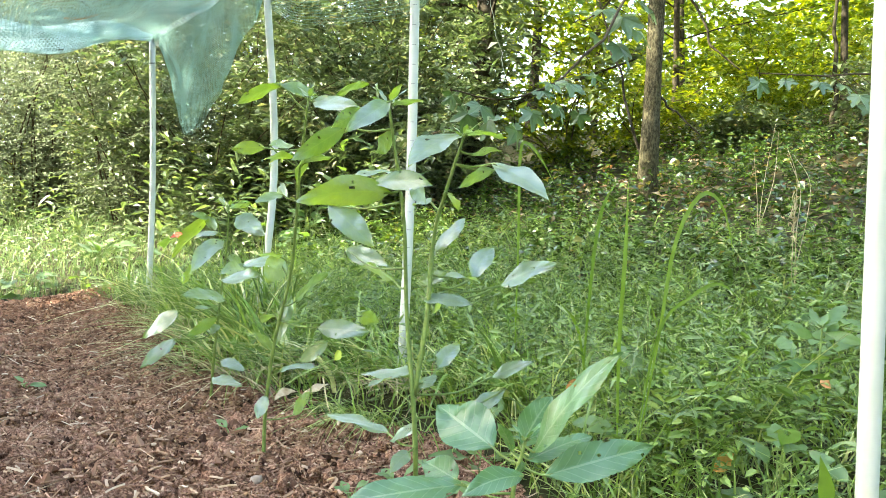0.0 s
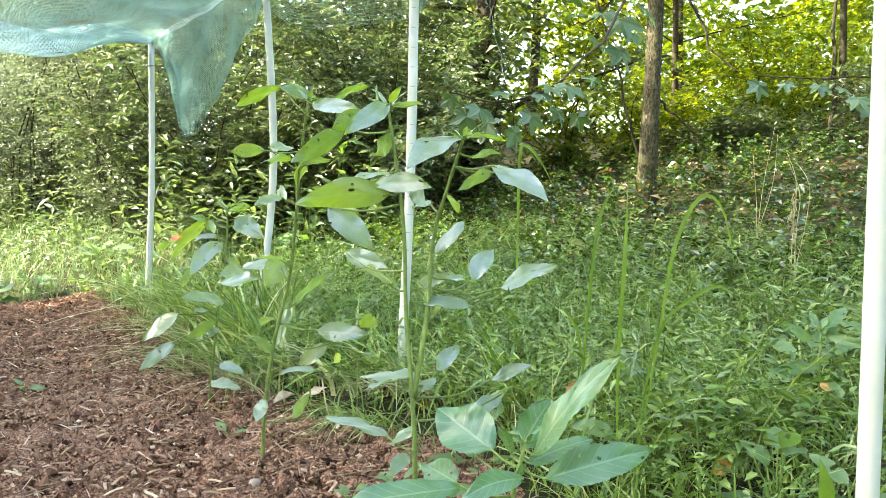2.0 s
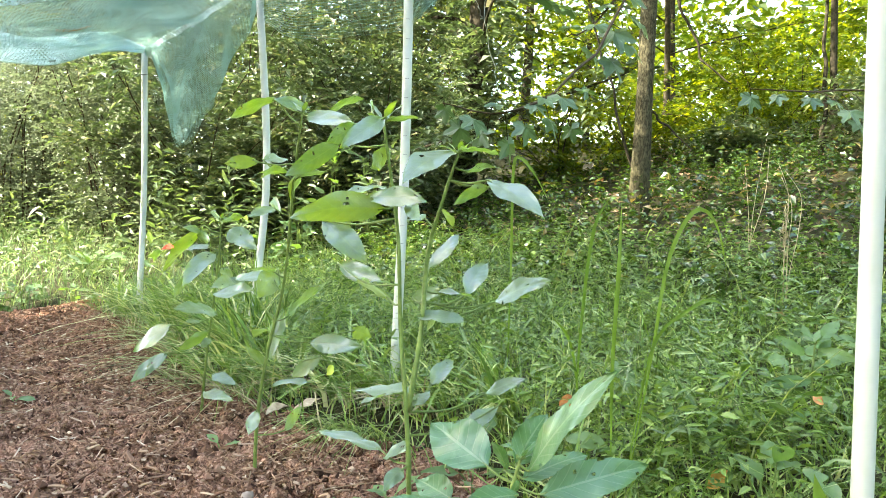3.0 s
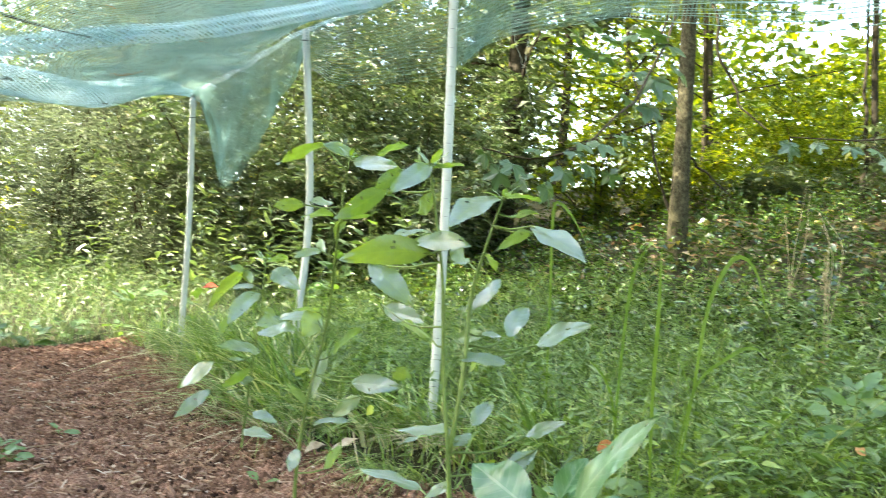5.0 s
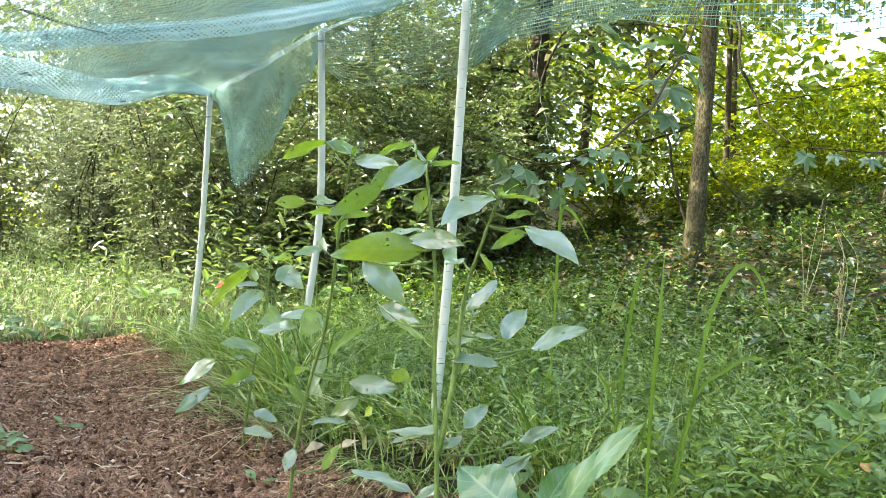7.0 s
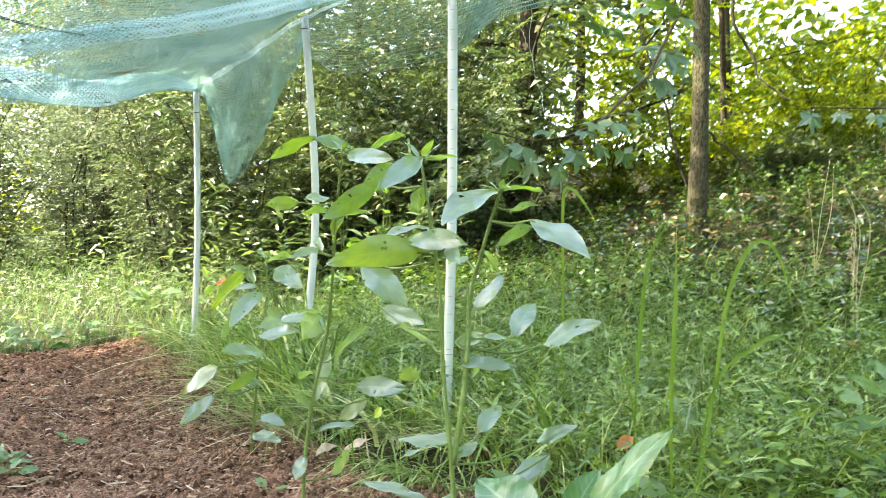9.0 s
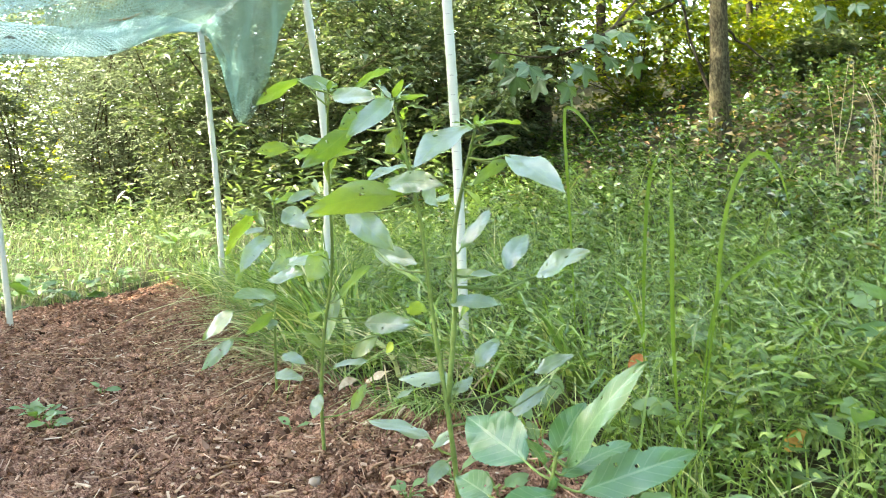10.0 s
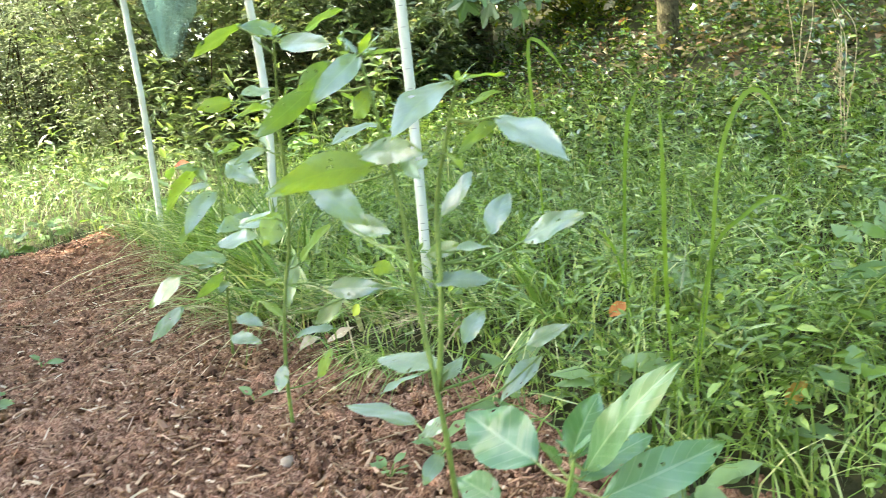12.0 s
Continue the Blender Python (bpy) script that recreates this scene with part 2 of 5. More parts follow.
def net_material(name, a, b, through=0.4):
    m, nt, p = material(name)
    col = ramp(nt, [(0.3, a), (0.7, b)], noise_tex(nt, 5.0, 4.0))
    nt.links.new(col, p.inputs["Base Color"])
    p.inputs["Roughness"].default_value = 0.3
    t = nt.nodes.new("ShaderNodeBsdfTranslucent")
    nt.links.new(col, t.inputs["Color"])
    mx = nt.nodes.new("ShaderNodeMixShader")
    mx.inputs[0].default_value = through
    nt.links.new(p.outputs[0], mx.inputs[1])
    nt.links.new(t.outputs[0], mx.inputs[2])
    nt.links.new(mx.outputs[0], nt.nodes["Material Output"].inputs["Surface"])
    return m


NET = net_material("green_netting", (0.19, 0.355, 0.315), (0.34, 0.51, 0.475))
# Darker copy of the net's green: shade painted into the hanging side nets.
NET_SHADED = net_material("shaded_netting", (0.11, 0.215, 0.185), (0.21, 0.35, 0.31))
# Whitened copy of the same net: sunlight painted into strip, slack edge and seam.
NET_SUNLIT = net_material("sunlit_netting", (0.66, 0.85, 0.90), (0.86, 0.96, 0.98), 0.55)


# ---- mesh helpers ----
def mesh_of(name, verts, faces, mat, smooth=False):
    """A mesh out of arrays: verts (n, 3) and faces (m, 3) or (m, 4)."""
    me = bpy.data.meshes.new(name)
    verts, faces = np.asarray(verts, np.float32), np.asarray(faces, np.int32)
    me.vertices.add(len(verts))
    me.vertices.foreach_set("co", verts.ravel())
    k = faces.shape[1]
    me.loops.add(faces.size)
    me.loops.foreach_set("vertex_index", faces.ravel())
    me.polygons.add(len(faces))
    me.polygons.foreach_set("loop_start", np.arange(0, faces.size, k, dtype=np.int32))
    me.polygons.foreach_set("use_smooth", np.full(len(faces), smooth))
    me.update(calc_edges=True)
    me.materials.append(mat)
    return me


def piece(name, verts, faces, mat, parent=None, label="", smooth=False):
    ob = new(name, mesh_of(name, verts, faces, mat, smooth))
    ob.parent = parent
    return tagged(ob, label) if label else ob


def empty(name, at, label, category, group=""):
    e = new(name)
    e.location = at
    e.empty_display_size = 0.05
    return tagged(e, label, category, group)


def joined(parts):
    vs, fs, n = [], [], 0
    for v, f in parts:
        vs.append(np.asarray(v, float))
        fs.append(np.asarray(f) + n)
        n += len(v)
    return np.concatenate(vs), np.concatenate(fs)


def tube(points, radii, sides=8, cap=True):
    pts = np.asarray(points, float)
    n = len(pts)
    radii = np.broadcast_to(np.asarray(radii, float), (n,))
    tan = np.gradient(pts, axis=0)
    tan /= np.linalg.norm(tan, axis=1)[:, None] + 1e-9
    ref = np.array((1.0, 0.13, 0.05)) if abs(tan[:, 2]).mean() > 0.6 else np.array((0.05, 0.1, 1.0))
    a = np.cross(tan, ref)
    a /= np.linalg.norm(a, axis=1)[:, None]
    b = np.cross(tan, a)
    ang = np.linspace(0, 2 * np.pi, sides, endpoint=False)
    v = pts[:, None] + radii[:, None, None] * (np.cos(ang)[None, :, None] * a[:, None] + np.sin(ang)[None, :, None] * b[:, None])
    v = v.reshape(-1, 3)
    i, j = np.meshgrid(np.arange(n - 1), np.arange(sides), indexing="ij")
    k = (j + 1) % sides
    f = np.stack((i * sides + j, i * sides + k, (i + 1) * sides + k, (i + 1) * sides + j), -1).reshape(-1, 4)
    if cap:
        v = np.concatenate((v, pts[:1], pts[-1:]))
        m, j = n * sides, np.arange(sides)
        k = (j + 1) % sides
        f = np.concatenate((f, np.stack((np.full(sides, m), k, j, np.full(sides, m)), -1)[:, [0, 1, 2, 2]],
                            np.stack((np.full(sides, m + 1), (n - 1) * sides + j, (n - 1) * sides + k, (n - 1) * sides + k), -1)))
    return v, f


def smooth_path(points, n):
    """A rounded line through a few points."""
    pts = np.asarray(points, float)
    t = np.linspace(0, len(pts) - 1, n)
    i = np.clip(t.astype(int), 0, len(pts) - 2)
    u = (t - i)[:, None]
    m = np.gradient(pts, axis=0)
    p0, p1, m0, m1 = pts[i], pts[i + 1], m[i], m[i + 1]
    return (2 * u**3 - 3 * u**2 + 1) * p0 + (u**3 - 2 * u**2 + u) * m0 + (3 * u**2 - 2 * u**3) * p1 + (u**3 - u**2) * m1


def unit(v):
    return v / (np.linalg.norm(v, axis=-1, keepdims=True) + 1e-9)


def leaf_cloud(pos, axis, up, length, width, fold=0.25, bend=0.15):
    """Many small leaves of four triangles each: where they sit, which way they point, which way they face."""
    axis = unit(axis)
    side = unit(np.cross(axis, up))
    nrm = np.cross(side, axis)
    L, W = np.asarray(length)[:, None], np.asarray(width)[:, None]
    mid = pos + axis * L * 0.45
    tip = pos + axis * L - nrm * L * bend
    lift = nrm * W * fold
    v = np.stack((pos, mid + side * W * 0.5 + lift, mid - side * W * 0.5 + lift, mid, tip), 1).reshape(-1, 3)
    b = np.arange(len(pos))[:, None] * 5
    f = np.stack((b + [0, 1, 3], b + [0, 3, 2], b + [3, 1, 4], b + [3, 4, 2]), 1).reshape(-1, 3)
    return v, f


def far_leaf_cloud(pos, axis, up, length, width, fold=0.3):
    """Leaves of two triangles each, for foliage far off."""
    axis = unit(axis)
    side = unit(np.cross(axis, up))
    nrm = np.cross(side, axis)
    L, W = np.asarray(length)[:, None], np.asarray(width)[:, None]
    mid = pos + axis * L * 0.45 + nrm * W * fold
    v = np.stack((pos, mid + side * W * 0.5, pos + axis * L, mid - side * W * 0.5), 1).reshape(-1, 3)
    b = np.arange(len(pos))[:, None] * 4
    return v, np.stack((b + [0, 1, 2], b + [0, 2, 3]), 1).reshape(-1, 3)


def round_leaf_cloud(pos, axis, up, length, width, fold=0.18, bend=0.2):
    """The same with a fuller outline: eight triangles each."""
    axis = unit(axis)
    side = unit(np.cross(axis, up))
    nrm = np.cross(side, axis)
    L, W = np.asarray(length)[:, None], np.asarray(width)[:, None]
    m1, m2 = pos + axis * L * 0.28, pos + axis * L * 0.66 - nrm * L * bend * 0.35
    tip = pos + axis * L - nrm * L * bend
    a, b = side * W * 0.48, side * W * 0.40
    lift = nrm * W * fold
    v = np.stack((pos, m1 + a + lift, m1, m1 - a + lift, m2 + b + lift, m2, m2 - b + lift, tip), 1).reshape(-1, 3)
    k = np.arange(len(pos))[:, None] * 8
    f = np.stack([k + q for q in ([0, 1, 2], [0, 2, 3], [1, 4, 5], [1, 5, 2], [2, 5, 6], [2, 6, 3], [4, 7, 5], [5, 7, 6])], 1).reshape(-1, 3)
    return v, f


def blades(pos, head, height, lean, width, segs=4):
    """Grass blades: bent strips that taper to a point. head: the way they lean, in radians; lean: how far over the tip falls."""
    n = len(pos)
    d = np.stack((np.cos(head), np.sin(head), np.zeros(n)), 1)
    side = np.stack((-np.sin(head), np.cos(head), np.zeros(n)), 1)
    turn = RNG.uniform(-1.2, 1.2, n)[:, None]
    side = side * np.cos(turn) + d * np.sin(turn)
    t = np.linspace(0, 1, segs + 1)[None, :, None]
    h, le, w = np.asarray(height)[:, None, None], np.asarray(lean)[:, None, None], np.asarray(width)[:, None, None]
    mid = pos[:, None] + d[:, None] * h * le * t**1.8 + np.array((0, 0, 1.0)) * h * (t - 0.45 * le * t**2.6)
    ww = w * (1 - t**2.2) * 0.5
    v = np.stack((mid + side[:, None] * ww, mid - side[:, None] * ww), 2).reshape(n, -1, 3)
    b = np.arange(n)[:, None] * (2 * segs + 2)
    f = np.stack([np.concatenate((b + 2 * k, b + 2 * k + 1, b + 2 * k + 3, b + 2 * k + 2), 1) for k in range(segs)], 1).reshape(-1, 4)
    return v.reshape(-1, 3), f


# ---- the lie of the land ----
# The row of poles runs from (-1.55, 3.91) along ROW; ACROSS points away from the bed, up the bank.
ROW_START, ROW, ACROSS = np.array((-1.55, 3.91)), np.array((0.70, -0.714)), np.array((0.714, 0.70))


def rs(x, y):
    dx, dy = np.asarray(x) - ROW_START[0], np.asarray(y) - ROW_START[1]
    return dx * ROW[0] + dy * ROW[1], dx * ACROSS[0] + dy * ACROSS[1]


def xy(r, s):
    return ROW_START[0] + ROW[0] * r + ACROSS[0] * s, ROW_START[1] + ROW[1] * r + ACROSS[1] * s


def land(x, y):
    """Height of the ground: flat in the bed, a bank behind the poles that climbs into the wood."""
    r, s = rs(x, y)
    z = np.interp(s, [-40, -3, -0.6, -0.3, 0.0, 0.4, 1.1, 2.4, 3.9, 7.0, 12.0, 60.0], [-0.6, -0.05, 0.0, 0.03, 0.13, 0.19, 0.31, 0.66, 1.02, 1.75, 2.3, 2.6])
    flat = np.interp(s, [-40, -0.5, 0.4, 2.0, 6.0, 60.0], [-0.6, 0.03, 0.11, 0.15, 0.25, 0.6]) + np.interp(y, [3.5, 4.2, 6.6, 9.0, 30.0], [0.0, 0.05, 0.36, 0.55, 0.9])
    k = np.clip((np.asarray(x) + 2.4) / 1.9, 0, 1)
    k = k * k * (3 - 2 * k)
    wob = 0.02 * np.sin(2.1 * np.asarray(x) + 0.7) * np.sin(1.7 * np.asarray(y) + 0.3) + 0.008 * np.sin(6.3 * np.asarray(x)) * np.sin(5.1 * np.asarray(y))
    return flat * (1 - k) + z * k + wob * np.clip(s + 0.6, 0, 1)


def sheet(xs, ys, height):
    X, Y = np.meshgrid(xs, ys)
    v = np.stack((X, Y, height(X, Y)), -1).reshape(-1, 3)
    ny, nx = X.shape
    i, j = np.meshgrid(np.arange(ny - 1), np.arange(nx - 1), indexing="ij")
    f = np.stack((i * nx + j, i * nx + j + 1, (i + 1) * nx + j + 1, (i + 1) * nx + j), -1).reshape(-1, 4)
    return v, f


near = np.arange(-8, 10.01, 0.12)
xs = np.concatenate(([-400, -150, -60, -30, -18, -12], near, [12, 18, 30, 60, 150, 400]))
ys = np.concatenate(([-400, -150, -60, -25, -12, -7], np.arange(-4, 12.01, 0.12), [14, 18, 26, 45, 100, 250, 500]))
ground = tagged(piece("ground", *sheet(xs, ys, land), GROUND, smooth=True), "earth under grass, rising into a wooded bank", "ground", kind="structure")


# ---- the bed: loose red-brown soil with wood chips ----
def bed_side(r):
    """Where the soil ends and the grass begins, across the row of poles."""
    return -0.27 + np.interp(r, [-0.6, 0.3, 1.0, 1.6], [0.30, 0.16, 0.06, 0.0]) + 0.035 * np.sin(3.3 * r) + 0.025 * np.sin(7.9 * r + 1)


def bed_height(r, s):
    x, y = xy(r, s)
    z = land(x, y)
    edge = np.minimum.reduce([(r + 0.62 + 0.35 * np.clip(-s - 0.4, 0, 2)) / 0.15, (bed_side(r) - s) / 0.12, (3.25 + 0.15 * np.sin(2.7 * s) + 0.06 * np.sin(9 * s) - r) / 0.2,
                               (s + 2.7 + 0.12 * np.sin(2.2 * r) + 0.05 * np.sin(8 * r)) / 0.2, np.full_like(r, 1.0)])
    edge = np.clip(edge, -1, 1)
    return z + 0.035 * edge


def lumps(x, y, z):
    out = np.empty(len(x))
    for i, (a, b, c) in enumerate(zip(x, y, z)):
        out[i] = 0.7 * noise.noise((a * 6, b * 6, 0.0)) + 0.8 * noise.noise((a * 20, b * 20, 3.0)) + 0.9 * noise.noise((a * 46, b * 46, 7.0))
    return out


R, S = np.meshgrid(np.arange(-0.95, 3.7, 0.0095), np.concatenate((np.arange(-4.2, -1.3, 0.08), np.arange(-1.3, 0.12, 0.0095))))
X, Y = xy(R, S)
Z = bed_height(R, S)
Z = Z + 0.026 * lumps(X.ravel(), Y.ravel(), Z.ravel()).reshape(Z.shape)
ny, nx = R.shape
i, j = np.meshgrid(np.arange(ny - 1), np.arange(nx - 1), indexing="ij")
faces = np.stack((i * nx + j, i * nx + j + 1, (i + 1) * nx + j + 1, (i + 1) * nx + j), -1).reshape(-1, 4)
bed = tagged(piece("garden_bed", np.stack((X, Y, Z), -1).reshape(-1, 3), faces, SOIL, smooth=True), "loose reddish-brown soil bed with shredded mulch", "soil", kind="structure")


def scatter_bed(n, smin=-1.35, smax=0.0):
    r, s = RNG.uniform(-0.6, 3.2, n), RNG.uniform(smin, smax, n)
    x, y = xy(r, s)
    k = s < bed_side(r) - 0.02
    s = np.where(k, s, s - 0.45)
    x, y = xy(r, s)
    return x, y, bed_height(r, s)


def chips(n, lmin, lmax, aspect, thick):
    x, y, z = scatter_bed(n)
    L = RNG.uniform(lmin, lmax, n) * RNG.uniform(0.5, 1.0, n)
    W = L * RNG.uniform(*aspect, n)
    H = thick * RNG.uniform(0.6, 1.6, n)
    a, tip = RNG.uniform(0, 2 * np.pi, n), RNG.normal(0, 0.28, n)
    ax = np.stack((np.cos(a) * np.cos(tip), np.sin(a) * np.cos(tip), np.sin(tip)), 1)
    sd = unit(np.cross(ax, np.array((0, 0, 1.0)) + RNG.normal(0, 0.3, (n, 3))))
    up = np.cross(sd, ax)
    c = np.stack((x, y, z + 0.013 + H), 1)
    corner = []
    for k, (u, w, h) in enumerate(((-1, -1, -1), (1, -1, -1), (1, 1, -1), (-1, 1, -1), (-1, -1, 1), (1, -1, 1), (1, 1, 1), (-1, 1, 1))):
        jit = RNG.uniform(0.55, 1.0, (n, 1))
        corner.append(c + ax * (u * L * 0.5)[:, None] * jit + sd * (w * W * 0.5)[:, None] * jit + up * (h * H * 0.5)[:, None])
    v = np.stack(corner, 1).reshape(-1, 3)
    b = np.arange(n)[:, None] * 8
    f = np.stack([b + q for q in ([0, 1, 2, 3], [4, 7, 6, 5], [0, 4, 5, 1], [1, 5, 6, 2], [2, 6, 7, 3], [3, 7, 4, 0])], 1).reshape(-1, 4)
    return v, f


tagged(piece("mulch_chips", *joined([chips(7600, 0.005, 0.020, (0.25, 0.7), 0.002), chips(3400, 0.02, 0.085, (0.025, 0.06), 0.0020)]), CHIP),
       "shredded brown wood chips and twigs over the soil", "mulch", kind="stuff")

# lumps of soil as large as a thumb, each with its own shape
n = 2700
x, y, z = scatter_bed(n)
gold = (1 + 5 ** 0.5) / 2
ico = unit(np.array([(-1, gold, 0), (1, gold, 0), (-1, -gold, 0), (1, -gold, 0), (0, -1, gold), (0, 1, gold), (0, -1, -gold), (0, 1, -gold), (gold, 0, -1), (gold, 0, 1), (-gold, 0, -1), (-gold, 0, 1)], float))
ico_faces = [[int(k, 16) for k in tri] for tri in "0b5 051 017 07a 0ab 159 5b4 ba2 a76 718 394 342 326 368 389 495 24b 62a 867 981".split()]
rad = np.clip(RNG.gamma(2.0, 0.0036, n) + 0.0045, 0, 0.020)
v = np.stack((x, y, z + 0.004 + rad * 0.3), 1)[:, None] + ico[None] * rad[:, None, None] * RNG.uniform(0.5, 1.3, (n, 12, 1)) * RNG.uniform(0.6, 1.2, (n, 1, 3))
f = (np.arange(n)[:, None, None] * 12 + np.array(ico_faces)[None]).reshape(-1, 3)
tagged(piece("soil_lumps", v.reshape(-1, 3), f, SOIL, smooth=True), "rounded lumps of reddish-brown soil", "soil", kind="stuff")

# crumbs of soil
n = 14500
x, y, z = scatter_bed(n)
dirs = unit(np.array([(1, 0, 0), (-1, 0, 0), (0, 1, 0), (0, -1, 0), (0, 0, 1), (0, 0, -1)], float))
rad = RNG.gamma(1.2, 0.0024, n) + 0.0014
v = np.stack((x, y, z + 0.008), 1)[:, None] + dirs[None] * rad[:, None, None] * RNG.uniform(0.6, 1.2, (n, 6, 1)) + RNG.normal(0, 0.15, (n, 6, 3)) * rad[:, None, None]
b = np.arange(n)[:, None] * 6
f = np.stack([b + q for q in ([0, 2, 4], [2, 1, 4], [1, 3, 4], [3, 0, 4], [2, 0, 5], [1, 2, 5], [3, 1, 5], [0, 3, 5])], 1).reshape(-1, 3)
tagged(piece("soil_clods", v.reshape(-1, 3), f, CRUMB), "crumbly lumps of reddish-brown soil", "soil", kind="stuff")


# ---- poles ----
def pole(foot, top, radius, label, bend=(0, 0), print_marks=False, tie=None):
    e = empty("garden_pole", foot, label, "pole", "white poles round the bed")
    f = np.array(foot)
    rel = np.array(top) - f
    mid = rel * 0.45 + np.array((bend[0], bend[1], 0))
    line = smooth_path([(-rel[0] * 0.1, -rel[1] * 0.1, -0.15), (0, 0, 0), mid, rel], 26)
    v, q = tube(line, radius, 20)
    pipe = piece("pipe", v, q, PVC, e, smooth=True)
    if print_marks:
        marks = []
        for k in range(34):
            t = 0.16 + k * 0.024
            c = line[int(t * 25)] * (1 - (t * 25) % 1) + line[int(t * 25) + 1] * ((t * 25) % 1)
            for a in (-100, -84, -68):
                p0 = c + (radius + 0.0004) * np.array((math.cos(radians(a)), math.sin(radians(a)), 0))
                tangent = np.array((-math.sin(radians(a)), math.cos(radians(a)), 0))
                w, h = 0.0017, 0.0011
                marks.append(([p0 - tangent * w - (0, 0, h), p0 + tangent * w - (0, 0, h), p0 + tangent * w + (0, 0, h), p0 - tangent * w + (0, 0, h)], [[0, 1, 2, 3]]))
        tagged(piece("printed_marks", *joined(marks), INK, pipe), "faded grey printed marks", kind="stuff")
    if tie:
        c = rel * tie
        ring = [(c[0] + (radius + 0.001) * math.cos(t), c[1] + (radius + 0.001) * math.sin(t), c[2] + 0.004 * math.sin(t)) for t in np.linspace(0, 2 * np.pi, 20)]
        piece("tie", *tube(ring, 0.0022, 6, False), TIE, pipe, "thin black tie")
    return e


RAD = 0.0138
pole((-1.550, 3.892, 0.16), (-1.573, 3.920, 1.372), RAD, "slim white plastic pole standing at the bed's corner", bend=(0.012, 0), tie=0.9)
pole((-0.783, 3.107, 0.16), (-0.797, 3.129, 1.465), RAD, "slim white plastic pole, slightly bent, behind the tall plants", bend=(0.048, 0), tie=0.97)
pole((-0.159, 2.466, 0.08), (-0.161, 2.475, 1.46), RAD, "white plastic pole with rows of grey print", bend=(0.009, 0), print_marks=True)
pole((0.617, 1.115, 0.08), (0.602, 1.115, 1.25), RAD, "white plastic pole close beside the grass edge")
pole((-2.40, 3.50, 0.10), (-2.412, 3.50, 1.29), RAD, "slim white plastic pole at the bed's far corner")


# ---- netting ----
def threads(name, shape, nu, nv, width, parent, label="", mat=None, diamond=False, thin=1.0):
    """Threads laid over the surface shape(u, v), with u and v from 0 to 1: square cells, or diamonds. Each is a flat band and one on edge."""
    U, V = np.meshgrid(np.linspace(0, 1, nu), np.linspace(0, 1, nv), indexing="ij")
    P = shape(U, V)
    N = unit(np.cross(unit(np.gradient(P, axis=0)), unit(np.gradient(P, axis=1))))
    k = np.arange(nu * nv).reshape(nu, nv)
    if diamond:
        even = (np.arange(nu)[:, None] + np.arange(nv)[None]) % 2 == 0
        runs = [(k[:-1, :-1][even[:-1, :-1]], k[1:, 1:][even[:-1, :-1]], width), (k[:-1, 1:][even[:-1, 1:]], k[1:, :-1][even[:-1, 1:]], width)]
    else:
        runs = [(k[:-1].ravel(), k[1:].ravel(), width), (k[:, :-1].ravel(), k[:, 1:].ravel(), width * thin)]
    flat, up, vs, fs, n = P.reshape(-1, 3), N.reshape(-1, 3), [], [], 0
    for a, b, w in runs:
        side = unit(np.cross(flat[b] - flat[a], up[a]))
        for d in (side, up[a]):
            v = np.stack((flat[a] - d * w / 2, flat[a] + d * w / 2, flat[b] + d * w / 2, flat[b] - d * w / 2), 1).reshape(-1, 3)
            vs.append(v), fs.append(np.arange(len(v)).reshape(-1, 4) + n)
            n += len(v)
    return piece(name, np.concatenate(vs), np.concatenate(fs), mat or NET, parent, label)


def crumple(P, amount, scale, seed):
    q = P.reshape(-1, 3)
    off = np.array([noise.noise_vector((a * scale + seed, b * scale, c * scale)) for a, b, c in q]) * amount
    return P + off.reshape(P.shape)


def along(points, u):
    """A place on the broken line through the points, for u from 0 to 1."""
    pts = np.array(points, float)
    t = np.linspace(0, 1, len(pts))
    return np.stack([np.interp(u, t, pts[:, k]) for k in range(3)], -1)


net = empty("bird_netting", (-1.55, 3.91, 1.38), "pale green bird netting draped over the poles, sagging", "netting")
NO = np.array((-1.55, 3.91, 1.38))
UP = np.array((0, 0, 1.0))
A_TOP, B_TOP, C_TOP, D_TOP = (np.array(q) for q in ((-1.568, 3.915, 1.368), (-0.797, 3.128, 1.470), (-0.161, 2.475, 1.475), (0.602, 1.115, 1.25)))
RIDGE = smooth_path([A_TOP, (-1.150, 3.50, 1.428), B_TOP, (-0.446, 2.80, 1.472), C_TOP], 41)
FAR_EDGE = smooth_path([(-2.95, 3.28, 1.27), (-2.333, 3.47, 1.243), (-1.969, 3.70, 1.259), (-1.773, 3.84, 1.335), A_TOP], 41)
NEAR_EDGE = np.array(((-1.35, 1.75, 1.62), C_TOP))


def roof(u, v):
    """The roof, from the sagging far edge (u = 0) to the near end, and from the open side (v = 0) to the ridge over the poles."""
    far, near, ridge = along(FAR_EDGE, v), along(NEAR_EDGE, v), along(RIDGE, u)
    open_side = along((FAR_EDGE[0], NEAR_EDGE[0]), u)
    u, v = u[..., None], v[..., None]
    corner = FAR_EDGE[0] * (1 - u) * (1 - v) + FAR_EDGE[-1] * (1 - u) * v + NEAR_EDGE[0] * u * (1 - v) + NEAR_EDGE[1] * u * v
    p = far * (1 - u) + near * u + open_side * (1 - v) + ridge * v - corner
    return crumple(p - 0.05 * np.sin(np.pi * u) * np.sin(np.pi * v) * UP, 0.03, 3.0, 1.0) - NO


threads("roof_net", roof, 150, 108, 0.0019, net, "", net_material("roof_netting", (0.20, 0.34, 0.31), (0.40, 0.56, 0.53), 0.5))
